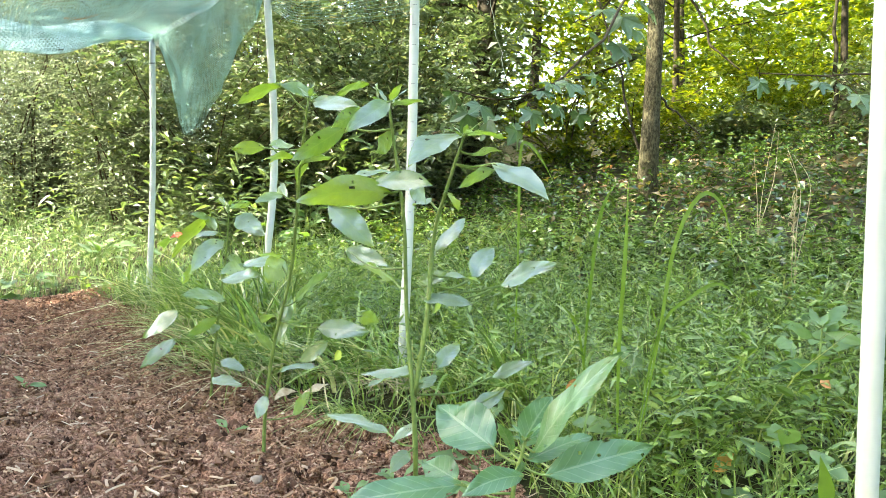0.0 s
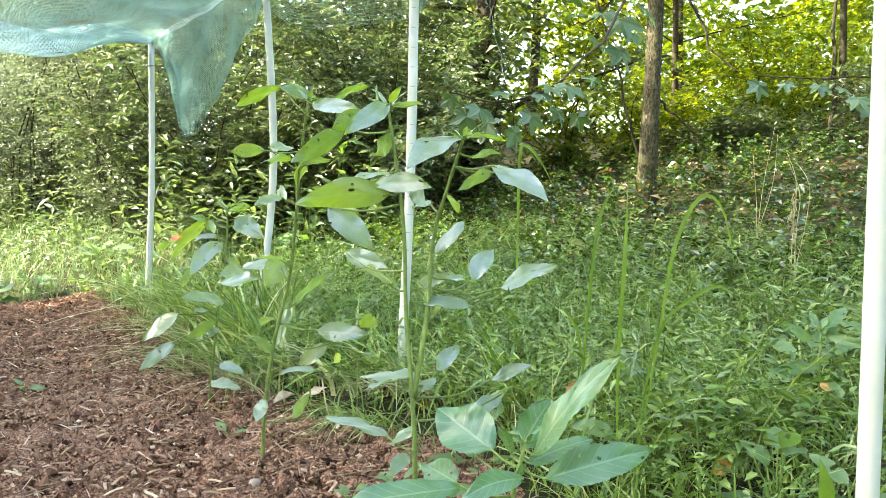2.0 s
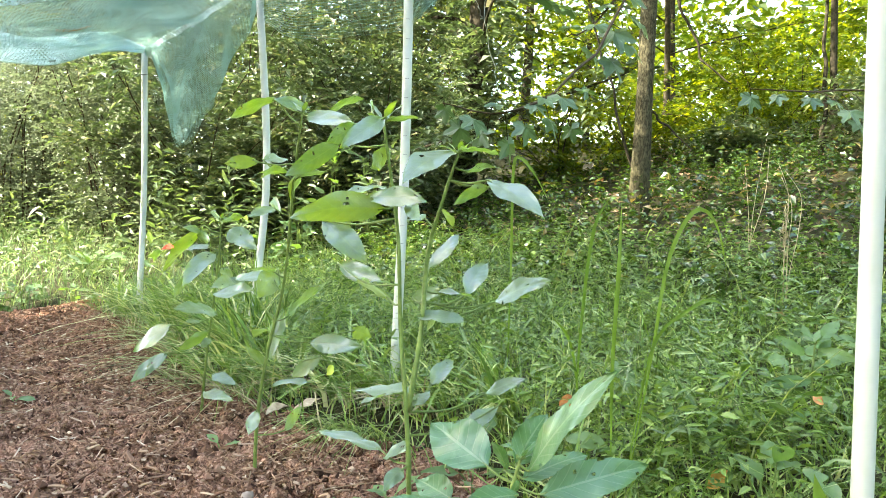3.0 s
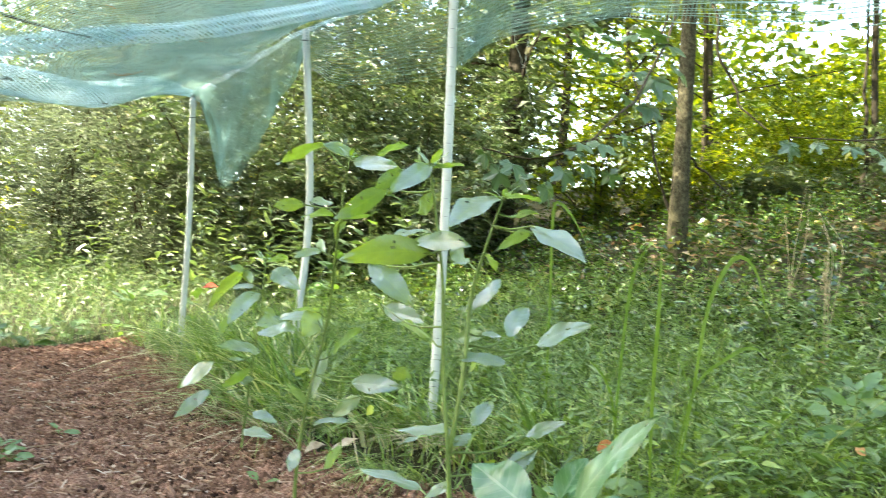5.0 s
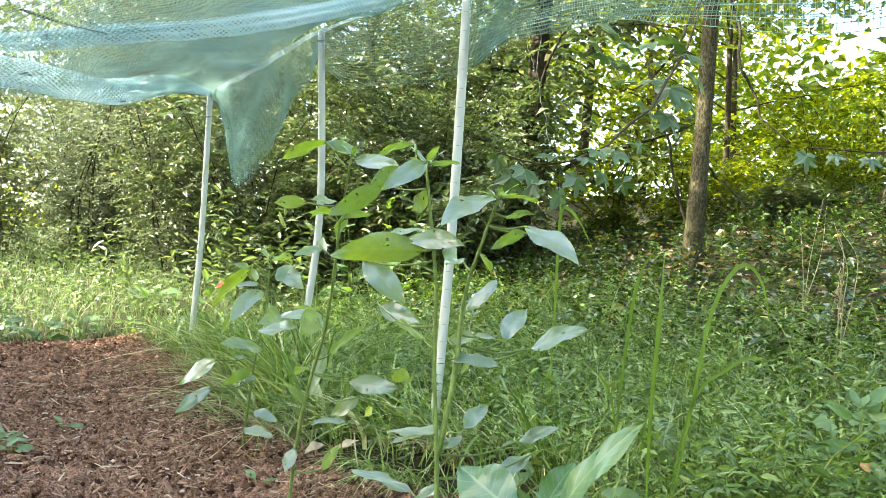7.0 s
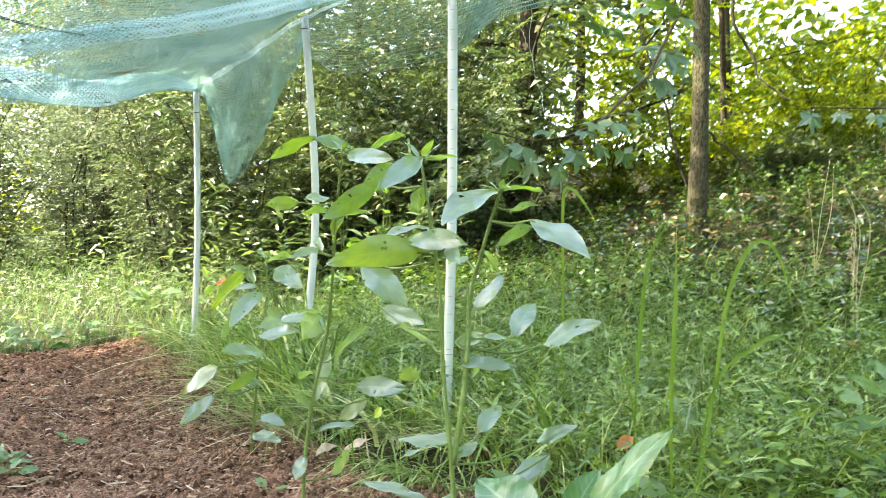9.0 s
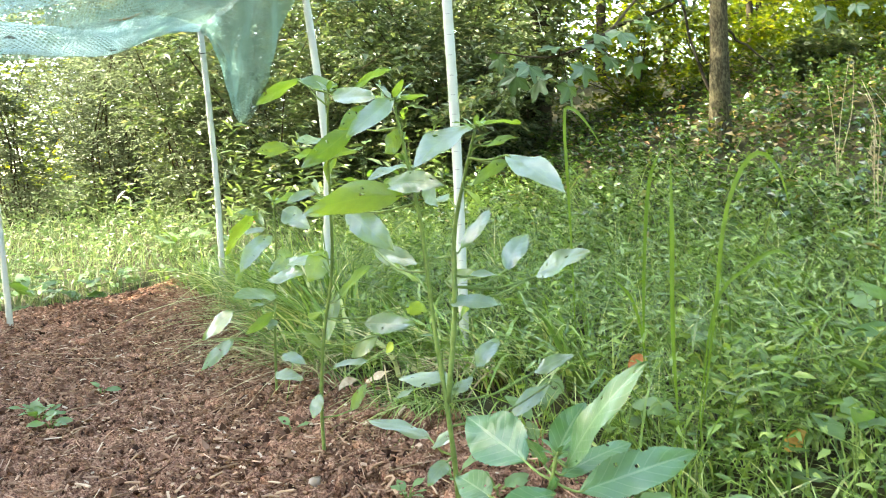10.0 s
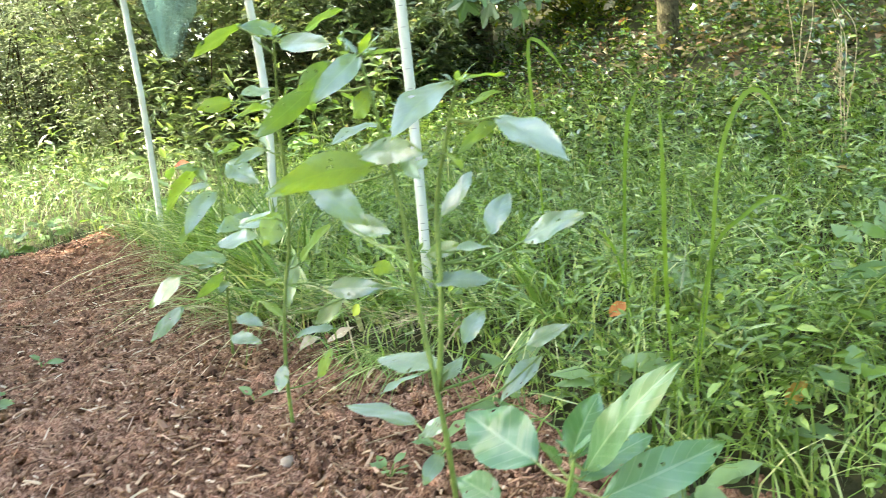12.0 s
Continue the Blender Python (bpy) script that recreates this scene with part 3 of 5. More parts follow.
threads("roof_net_fold", lambda u, v: roof(0.05 + 0.62 * u, 0.35 + 0.62 * v) + np.array((0.01, 0.0, 0.03)), 110, 70, 0.0011, net, "second layer of thin net over the roof", NET)


def slack(u, v):
    """Doubled net that bags along the far edge, fullest at the open side."""
    p = along(FAR_EDGE, 0.10 + 0.90 * u)
    v = v[..., None]
    rise = np.interp(u, [0, 0.35, 0.75, 1], [0.135, 0.12, 0.075, 0.012])[..., None]
    return crumple(p + v * rise * np.array((0.1, -0.9, 1.0)) + 0.012 * np.sin(9 * u[..., None] + 7 * v) * UP - 0.004 * UP, 0.012, 7.0, 3.0) - NO


threads("slack_edge", slack, 140, 20, 0.0050, net, "slack doubled edge of the netting", NET_SUNLIT, diamond=True)
threads("slack_edge_lining", lambda u, v: slack(0.92 * u, v) + np.array((0.008, 0.03, 0.006)), 120, 22, 0.0030, net, "", NET_SUNLIT, diamond=True)

STRIP = smooth_path([(-2.90, 3.14, 1.285), (-2.02, 3.00, 1.337), (-1.055, 2.85, 1.394), (-0.507, 2.60, 1.408), (-0.19, 2.49, 1.455)], 41)


def folded(u, v):
    """The doubled-over strip that runs across the roof."""
    p = along(STRIP, u)
    w = (v - 0.5)[..., None] * np.interp(u, [0, 0.6, 1], [0.095, 0.074, 0.04])[..., None]
    return crumple(p + w * np.array((0.05, 0.25, 1.0)) + 0.006 * np.sin(5 * np.pi * v)[..., None] * np.array((0, 1.0, 0)), 0.010, 6.0, 9.0) - NO


threads("folded_strip", folded, 270, 13, 0.0054, net, "bunched pale strip of doubled netting", NET_SUNLIT, diamond=True)
threads("folded_strip_back", lambda u, v: folded(u, v) + np.array((0.006, 0.02, 0.004)), 220, 11, 0.0040, net, "", NET_SUNLIT, diamond=True)


def seam(u, v):
    """The gathered line over the pole tops."""
    p = along(RIDGE, u)
    w = (v - 0.5)[..., None] * (0.022 + 0.012 * np.sin(7 * u)[..., None])
    return crumple(p + w * np.array((0.0, 0.2, 1.0)) - 0.006 * UP, 0.006, 9.0, 3.0) - NO


threads("gathered_seam", seam, 170, 5, 0.0026, net, "thin gathered line of pale netting", NET_SUNLIT, diamond=True)


def bag(u, v):
    """Bag of loose net that hangs between the first two poles, to a point."""
    top = along(RIDGE[:21], u)
    drop = np.interp(u, [0, 0.08, 0.19, 0.33, 0.40, 0.45, 0.54, 0.80, 0.96, 1.0], [0.02, 0.06, 0.28, 0.46, 0.53, 0.51, 0.42, 0.31, 0.19, 0.10])[..., None]
    v = v[..., None]
    p = top - drop * v * np.array((0.05, 0.0, 1.0)) + np.array((0.7, 0.7, 0)) * 0.012 * np.sin(4 * np.pi * u[..., None]) * v
    return crumple(p, 0.016, 5.0, 4.0) - NO


threads("hanging_bag", bag, 105, 52, 0.0013, net, "bag of loose net hanging to a point")
threads("hanging_bag_lining", lambda u, v: bag(0.62 * u, v) + np.array((0.012, 0.03, 0.004)) + 0.008 * np.sin(11 * u + 5 * v)[..., None], 70, 50, 0.0013, net)


def valance(top, us, drops, wave):
    def shape(u, v):
        drop = (np.interp(u, us, drops) + 0.008 * np.sin(9 * u))[..., None]
        p = along(top, u)
        u, v = u[..., None], v[..., None]
        return crumple(p - UP * drop * v + np.array((0.7, 0.7, 0)) * wave * np.sin(4 * np.pi * u + 2 * v) * v, 0.014, 4.0, 2.0) - NO
    return shape


CD = smooth_path([C_TOP, C_TOP * 0.55 + D_TOP * 0.45 + np.array((0, 0, -0.005)), D_TOP + np.array((0, 0, 0.03))], 31)
threads("edge_net", valance(RIDGE[20:], [0, 0.2, 0.5, 0.75, 1], [0.14, 0.22, 0.285, 0.305, 0.30], 0.02), 90, 27, 0.0016, net, "", NET_SHADED, thin=0.45)
threads("edge_net_lining", valance(RIDGE[20:] + np.array((0.01, 0.02, 0)), [0, 0.3, 0.7, 1], [0.08, 0.16, 0.22, 0.24], 0.03), 80, 22, 0.0012, net, "", NET_SHADED, thin=0.5)
threads("edge_net", valance(CD, [0, 0.2, 0.4, 0.6, 0.8, 1], [0.30, 0.245, 0.225, 0.245, 0.295, 0.34], 0.02), 150, 24, 0.0016, net, "", NET_SHADED, thin=0.7)
threads("edge_net_lining", valance(CD + np.array((0.02, 0.03, 0)), [0, 0.1, 0.2, 0.5, 1], [0.27, 0.25, 0.22, 0.21, 0.30], 0.03), 130, 22, 0.0013, net, "", NET_SHADED, thin=0.6)
threads("edge_hem", valance(CD - 0.17 * UP, [0, 0.2, 0.4, 0.6, 0.8, 1], [0.13, 0.075, 0.055, 0.075, 0.125, 0.17], 0.02), 150, 8, 0.0012, net, "paler gathered hem of the netting", net_material("hem_netting", (0.30, 0.47, 0.42), (0.46, 0.64, 0.58)), thin=0.7)


# ---- tall crop plants ----
def leaf_shape(b, t, width, tilt, seed, bites=0, curl=0.05, nu=33, nv=13):
    """One pointed leaf from its base b to its tip t. tilt turns its face towards the open side, in degrees; bites are holes eaten in it."""
    rnd = np.random.default_rng(seed)
    b, t = np.array(b), np.array(t)
    L = np.linalg.norm(t - b)
    ax = (t - b) / L
    n = np.array((0, 0, 1.0)) - ax * ax[2]
    n = n / np.linalg.norm(n)
    s = np.cross(ax, n)
    if s[1] > 0:
        s = -s
    a = radians(tilt)
    nn = n * math.cos(a) + s * math.sin(a)
    ss = np.cross(ax, nn)
    u = np.linspace(0, 1, nu)
    prof = u**0.82 * (1 - u) ** 1.02
    prof = prof / prof.max()
    prof[0] = 0.05
    ph = rnd.uniform(0, 6.28, 4)
    bow = rnd.uniform(0.01, 0.06)
    skew = rnd.normal(0, 0.025)
    curl = curl * rnd.uniform(0.0, 2.2)
    droop = rnd.uniform(0.0, 0.04)
    v = []
    for i in range(nu):
        c = b + ax * L * u[i] - np.array((0, 0, L * droop * u[i] ** 3)) + nn * L * (bow * math.sin(math.pi * u[i])) + ss * L * skew * math.sin(math.pi * u[i])
        for j in range(nv):
            q = (j - (nv - 1) / 2) / ((nv - 1) / 2)
            rim = 1 + (0.020 * (-1) ** i + 0.03 * math.sin(5 * u[i] + ph[2]) if abs(q) == 1 else 0)
            wave = width * 0.06 * math.sin(9 * u[i] + ph[0] + 2.0 * q) * abs(q) + width * 0.03 * math.sin(17 * u[i] + ph[1]) * q
            vein = width * 0.010 * math.sin(44 * u[i] - 9 * abs(q)) * abs(q) * (1 - abs(q)) * 3
            v.append(c + ss * width * 0.5 * prof[i] * rim * q + nn * (width * curl * abs(q) ** 1.2 * prof[i] + wave + vein))
    i, j = np.meshgrid(np.arange(nu - 1), np.arange(nv - 1), indexing="ij")
    f = np.stack((i * nv + j, i * nv + j + 1, (i + 1) * nv + j + 1, (i + 1) * nv + j), -1).reshape(-1, 4)
    keep = np.ones(len(f), bool)
    for _ in range(bites):
        k = rnd.integers(3, nu - 4) * (nv - 1) + rnd.integers(0, nv - 1)
        keep[k] = False
        if rnd.random() < 0.4 and k + 1 < len(f):
            keep[k + (1 if rnd.random() < 0.5 else nv - 1)] = False
    uv = np.stack(np.meshgrid(u, np.linspace(-1, 1, nv), indexing="ij"), -1).reshape(-1, 2)
    return np.array(v), f[keep], uv


def leaf_piece(name, shape, mat, parent, origin=(0, 0, 0)):
    v, f, uv = shape
    ob = piece(name, v - np.array(origin), f, mat, parent, smooth=True)
    layer = ob.data.uv_layers.new(name="along")
    layer.data.foreach_set("uv", uv[f.ravel()].astype(np.float32).ravel())
    return ob


def crop_plant(foot, stems, leaves, label, mat=CROP_LEAF, radius=0.0055, name="crop_plant", category="plant", seed=0, more=0):
    e = empty(name, foot, label, category, "crop plants in the bed")
    o = np.array(foot)
    lines = []
    for st in stems:
        line = smooth_path(st, 30)
        lines.append(line)
        r = np.linspace(radius, radius * 0.45, 30)
        r = r * (1 + 0.12 * (np.arange(30) % 6 == 0))
        piece("stem", *tube(line - o, r, 9), STEM, e, smooth=True)
    every = np.concatenate(lines)
    rnd = np.random.default_rng(seed + 900)
    small = []
    for k in range(more):
        c = every[int(len(every) * (0.25 + 0.7 * k / more))]
        a, L = k * 2.2 + rnd.normal(0, 0.4), rnd.uniform(0.045, 0.085)
        d = np.array((math.cos(a), math.sin(a), 0))
        q = c + d * 0.025 + np.array((0, 0, 0.012))
        small.append((q, q + d * L + np.array((0, 0, rnd.uniform(-0.5, 0.3) * L)), L * 0.5, rnd.uniform(-20, 30)))
    for line in lines:
        for k in range(6):
            a, L = k * 2.4 + rnd.uniform(0, 1), rnd.uniform(0.018, 0.038)
            d = np.array((math.cos(a), math.sin(a), 0.9 if k < 3 else 0.3))
            q = line[-1] + d * 0.004
            small.append((q, q + d / np.linalg.norm(d) * L, L * 0.4, 0))
    for k, (b, t, w, tilt) in enumerate(list(leaves) + small):
        b = np.array(b)
        fine = dict(nu=33, nv=13) if k < len(leaves) else dict(nu=11, nv=5)
        lf = leaf_piece("leaf", leaf_shape(b, t, w, tilt, seed * 100 + k, **fine, bites=0 if k >= len(leaves) else (1, 3, 2, 0, 4)[(k * 3 + seed + (seed == 4)) % 5]), mat, e, o)
        d = np.linalg.norm((every - b) * (1, 1, 0.7), axis=1) + np.where(every[:, 2] > b[2] + 0.01, 0.2, 0)
        j = every[d.argmin()]
        if np.linalg.norm(j - b) > 0.004:
            mid = (j + b) / 2 + np.array((0, 0, -0.06)) * np.linalg.norm(j - b)
            piece("leaf_stalk", *tube(smooth_path([j, mid, b, b + (np.array(t) - b) * 0.08], 10) - o, np.linspace(0.0019, 0.0013, 10), 6), STEM, lf, smooth=True)
    return e


LEFT_LEAVES = [
    ((-0.610, 2.220, 0.503), (-0.634, 2.060, 0.429), 0.050, 23),
    ((-0.650, 2.240, 0.575), (-0.800, 2.340, 0.444), 0.050, -1),
    ((-0.590, 2.260, 0.565), (-0.472, 2.140, 0.524), 0.054, 44),
    ((-0.662, 2.260, 0.561), (-0.694, 2.200, 0.570), 0.023, 59),
    ((-0.684, 2.280, 0.549), (-0.619, 2.200, 0.537), 0.036, -80),
    ((-0.677, 2.200, 0.442), (-0.695, 2.160, 0.382), 0.029, -80),
    ((-0.604, 2.220, 0.582), (-0.572, 2.340, 0.600), 0.043, -38),
    ((-0.597, 2.220, 0.591), (-0.657, 2.300, 0.612), 0.035, -59),
    ((-0.557, 2.100, 0.359), (-0.622, 1.980, 0.382), 0.047, 38),
    ((-0.672, 2.100, 0.323), (-0.787, 2.140, 0.248), 0.049, 66),
    ((-0.682, 2.100, 0.254), (-0.758, 2.060, 0.186), 0.037, 52),
    ((-0.527, 2.160, 0.428), (-0.555, 2.050, 0.430), 0.039, 59),
    ((-0.627, 2.240, 0.298), (-0.696, 2.200, 0.247), 0.032, -72),
    ((-0.648, 2.280, 0.126), (-0.543, 2.200, 0.125), 0.045, 25),
    ((-0.629, 2.260, 0.273), (-0.632, 2.200, 0.258), 0.023, 28),
    ((-0.598, 2.220, 0.459), (-0.581, 2.300, 0.433), 0.029, 80),
]
MID_LEAVES = [
    ((-0.307, 1.680, 0.833), (-0.386, 1.620, 0.783), 0.038, -39),
    ((-0.305, 1.660, 0.828), (-0.247, 1.720, 0.822), 0.028, 74),
    ((-0.236, 1.640, 0.796), (-0.133, 1.580, 0.784), 0.041, 48),
    ((-0.198, 1.660, 0.807), (-0.140, 1.720, 0.845), 0.031, -38),
    ((-0.340, 1.680, 0.708), (-0.402, 1.660, 0.702), 0.029, -67),
    ((-0.347, 1.740, 0.717), (-0.317, 1.820, 0.725), 0.029, 35),
    ((-0.291, 1.720, 0.690), (-0.334, 1.640, 0.683), 0.031, -26),
    ((-0.270, 1.720, 0.681), (-0.195, 1.660, 0.693), 0.033, -19),
    ((-0.324, 1.760, 0.618), (-0.364, 1.700, 0.602), 0.025, 39),
    ((-0.314, 1.760, 0.612), (-0.359, 1.840, 0.635), 0.032, -80),
    ((-0.336, 1.840, 0.489), (-0.369, 1.800, 0.431), 0.055, 80),
    ((-0.395, 1.860, 0.438), (-0.527, 1.980, 0.422), 0.050, 36),
    ((-0.336, 1.900, 0.394), (-0.353, 1.860, 0.293), 0.037, 4),
    ((-0.349, 1.840, 0.476), (-0.464, 1.950, 0.458), 0.050, 32),
    ((-0.251, 1.800, 0.340), (-0.135, 1.780, 0.339), 0.043, 62),
    ((-0.175, 1.860, 0.361), (-0.135, 1.900, 0.346), 0.035, -68),
    ((-0.242, 1.860, 0.302), (-0.309, 1.880, 0.252), 0.035, 80),
    ((-0.302, 1.800, 0.392), (-0.249, 1.880, 0.456), 0.039, -58),
    ((-0.372, 1.840, 0.181), (-0.377, 1.800, 0.137), 0.030, 7),
    ((-0.326, 1.900, 0.126), (-0.308, 1.980, 0.166), 0.031, 77),
    ((-0.357, 1.840, 0.275), (-0.395, 1.800, 0.333), 0.027, -24),
    ((-0.288, 1.740, 0.636), (-0.250, 1.700, 0.725), 0.036, 31),
]
TALL_LEAVES = [
    ((-0.023, 1.240, 0.747), (-0.075, 1.180, 0.699), 0.032, 51),
    ((-0.045, 1.260, 0.749), (-0.052, 1.280, 0.778), 0.029, -80),
    ((-0.074, 1.300, 0.744), (-0.117, 1.280, 0.713), 0.028, -73),
    ((-0.099, 1.300, 0.716), (-0.176, 1.280, 0.664), 0.033, -67),
    ((-0.019, 1.280, 0.702), (-0.041, 1.240, 0.675), 0.034, -80),
    ((-0.023, 1.280, 0.747), (0.028, 1.220, 0.747), 0.027, -5),
    ((-0.017, 1.240, 0.616), (-0.140, 1.180, 0.598), 0.047, -69),
    ((-0.044, 1.240, 0.631), (0.049, 1.200, 0.629), 0.034, 59),
    ((0.018, 1.240, 0.630), (0.040, 1.180, 0.603), 0.025, 52),
    ((-0.126, 1.320, 0.597), (-0.050, 1.300, 0.536), 0.043, 53),
    ((-0.130, 1.480, 0.523), (-0.048, 1.440, 0.501), 0.035, 58),
    ((0.015, 1.340, 0.482), (0.069, 1.320, 0.496), 0.022, 73),
    ((0.026, 1.270, 0.343), (-0.086, 1.420, 0.319), 0.050, 14),
    ((-0.021, 1.340, 0.479), (-0.090, 1.420, 0.499), 0.037, -44),
    ((-0.028, 1.360, 0.236), (-0.142, 1.420, 0.248), 0.044, 2),
    ((0.021, 1.250, 0.238), (0.001, 1.200, 0.222), 0.025, 24),
    ((0.029, 1.280, 0.324), (0.048, 1.340, 0.340), 0.022, 7),
    ((0.026, 1.270, 0.267), (-0.021, 1.340, 0.229), 0.031, 48),
    ((-0.049, 1.450, 0.656), (-0.107, 1.380, 0.638), 0.032, 12),
]
TALLR_LEAVES = [
    ((0.079, 1.270, 0.706), (0.017, 1.160, 0.652), 0.047, 17),
    ((0.129, 1.220, 0.661), (0.208, 1.140, 0.613), 0.042, 23),
    ((0.085, 1.260, 0.703), (0.141, 1.320, 0.707), 0.028, -9),
    ((0.094, 1.260, 0.676), (0.138, 1.320, 0.688), 0.026, -28),
    ((0.130, 1.240, 0.653), (0.084, 1.200, 0.627), 0.023, -65),
    ((0.038, 1.360, 0.529), (0.080, 1.400, 0.586), 0.028, 21),
    ((0.094, 1.440, 0.484), (0.126, 1.500, 0.536), 0.037, 23),
    ((0.142, 1.420, 0.475), (0.231, 1.360, 0.520), 0.040, 54),
    ((0.136, 1.440, 0.471), (0.200, 1.400, 0.488), 0.026, -22),
    ((0.088, 1.250, 0.705), (0.100, 1.220, 0.706), 0.011, -25),
    ((0.045, 1.400, 0.337), (0.076, 1.460, 0.373), 0.030, 25),
    ((0.132, 1.420, 0.323), (0.200, 1.400, 0.356), 0.027, 48),
    ((0.153, 1.450, 0.297), (0.090, 1.380, 0.254), 0.035, 12),
    ((0.045, 1.280, 0.435), (0.061, 1.340, 0.465), 0.023, -80),
    ((0.061, 1.260, 0.620), (0.076, 1.320, 0.595), 0.023, 23),
]
FORE_LEAVES = [
    ((0.147, 1.100, 0.291), (0.068, 1.160, 0.331), 0.072, 39),
    ((0.183, 1.090, 0.298), (0.221, 1.130, 0.358), 0.044, 63),
    ((0.199, 1.060, 0.299), (0.291, 0.980, 0.445), 0.050, 61),
    ((0.213, 1.040, 0.277), (0.348, 1.100, 0.309), 0.051, 48),
    ((0.192, 1.060, 0.289), (0.275, 1.120, 0.310), 0.036, 22),
    ((0.111, 1.040, 0.259), (-0.026, 0.980, 0.250), 0.050, 27),
    ((0.186, 1.030, 0.278), (0.115, 0.980, 0.266), 0.031, 46),
    ((0.103, 1.100, 0.246), (0.052, 1.150, 0.257), 0.041, 39),
    ((0.171, 1.090, 0.290), (0.152, 1.060, 0.335), 0.019, -5),
    ((0.189, 1.060, 0.283), (0.172, 1.020, 0.275), 0.019, -80),
]
RIGHT_LEAVES = [
    ((0.749, 1.750, 0.371), (0.672, 1.700, 0.415), 0.022, 80),
    ((0.773, 1.750, 0.366), (0.809, 1.800, 0.407), 0.020, 14),
    ((0.762, 1.750, 0.321), (0.652, 1.700, 0.319), 0.027, 51),
    ((0.772, 1.750, 0.383), (0.839, 1.720, 0.368), 0.022, 73),
    ((0.768, 1.760, 0.390), (0.842, 1.840, 0.437), 0.026, 32),
    ((0.762, 1.760, 0.392), (0.760, 1.820, 0.425), 0.015, 23),
    ((0.766, 1.750, 0.294), (0.799, 1.700, 0.283), 0.018, 61),
    ((0.763, 1.750, 0.260), (0.708, 1.700, 0.245), 0.017, 45),
]

crop_plant((-0.673, 2.32, 0.02), [[(-0.675, 2.325, 0.0), (-0.649, 2.28, 0.169), (-0.629, 2.25, 0.297), (-0.601, 2.22, 0.466), (-0.590, 2.20, 0.591)]],
           LEFT_LEAVES, "young green crop plant with drooping yellowish lower leaves", seed=1, more=5, radius=0.0042)
crop_plant((-0.378, 1.86, 0.0), [[(-0.379, 1.86, -0.02), (-0.374, 1.85, 0.153), (-0.351, 1.83, 0.307), (-0.312, 1.80, 0.458), (-0.286, 1.74, 0.613), (-0.274, 1.71, 0.692), (-0.247, 1.65, 0.802)]],
           MID_LEAVES, "tall single-stemmed green crop plant with broad pointed leaves", seed=2, more=5, radius=0.0045)
crop_plant((0.036, 1.27, 0.0), [[(0.036, 1.27, -0.01), (0.030, 1.26, 0.21), (0.022, 1.26, 0.319), (0.008, 1.27, 0.435), (0.001, 1.26, 0.569), (-0.013, 1.26, 0.659), (-0.026, 1.25, 0.744)],
                                [(0.024, 1.262, 0.320), (0.038, 1.27, 0.436), (0.043, 1.28, 0.553), (0.062, 1.27, 0.629), (0.084, 1.26, 0.701)]],
           TALL_LEAVES + TALLR_LEAVES, "tall forked crop plant with insect-bitten broad leaves", seed=3, more=5, radius=0.0043)
crop_plant((0.17, 1.06, 0.0), [[(0.165, 1.06, -0.01), (0.168, 1.06, 0.14), (0.175, 1.06, 0.249), (0.188, 1.065, 0.312)]],
           FORE_LEAVES, "low crop plant with large pale green pointed leaves", mat=FORE_LEAF, seed=4, more=0, radius=0.0050)
crop_plant((0.779, 1.77, 0.16), [[(0.782, 1.775, 0.15), (0.775, 1.765, 0.25), (0.762, 1.75, 0.316), (0.764, 1.75, 0.394)]],
           RIGHT_LEAVES, "small dull green plant among the grass", mat=WEED_BROAD, seed=5, more=0, radius=0.004)


# ---- grass and weeds ----
def grass_sites(n, rmin, rmax, smin, smax):
    r, s = RNG.uniform(rmin, rmax, n), RNG.uniform(smin, smax, n)
    x, y = xy(r, s)
    return x, y, land(x, y), r, s


def edge_line(r):
    return bed_side(r) - 0.05


# rough grass between the bed and the bank
x, y, z, r, s = grass_sites(36000, -0.5, 4.4, -0.42, 1.8)
tuft = np.sin(r * 9.1 + 3 * np.sin(s * 7)) * np.sin(s * 11.3 + 2 * np.sin(r * 5)) * 0.5 + 0.5
k = (s > edge_line(r) + RNG.normal(0, 0.04, len(r))) & (RNG.random(len(r)) < np.maximum(np.interp(s, [-0.34, -0.15, 0.15, 0.9, 1.7], [0.25, 0.65, 0.7, 0.7, 0.2]), 0.5 * (r > 2.55)) * (0.35 + 0.65 * tuft)) & (y > 0.75)
x, y, z, s = x[k], y[k], z[k], s[k]
h = RNG.gamma(4, 0.032, len(x)) + 0.05
tagged(piece("grass", *blades(np.stack((x, y, z - 0.01), 1), RNG.uniform(0, 6.28, len(x)), h, RNG.uniform(0.3, 1.5, len(x)), RNG.uniform(0.0022, 0.0062, len(x)), 4), GRASS),
       "rough green grass along the bed", "grass", kind="stuff")

# sunlit meadow on the open side
x, y, z, r, s = grass_sites(42000, -6.5, 0.4, -2.2, 6.0)
k = ((r < -0.62 - 0.35 * np.clip(-s - 0.4, 0, 2)) | (s > edge_line(r))) & (x < -0.6) & (RNG.random(len(r)) < np.interp(y, [3, 6, 9], [1, 0.9, 0.5]))
x, y, z = x[k], y[k], z[k]
h = RNG.gamma(6, 0.018, len(x)) + 0.04
tagged(piece("meadow_grass", *blades(np.stack((x, y, z - 0.01), 1), RNG.uniform(0, 6.28, len(x)), h, RNG.uniform(0.2, 1.0, len(x)), RNG.uniform(0.003, 0.0075, len(x)), 3), MEADOW),
       "pale sunlit meadow grass", "grass", kind="stuff")

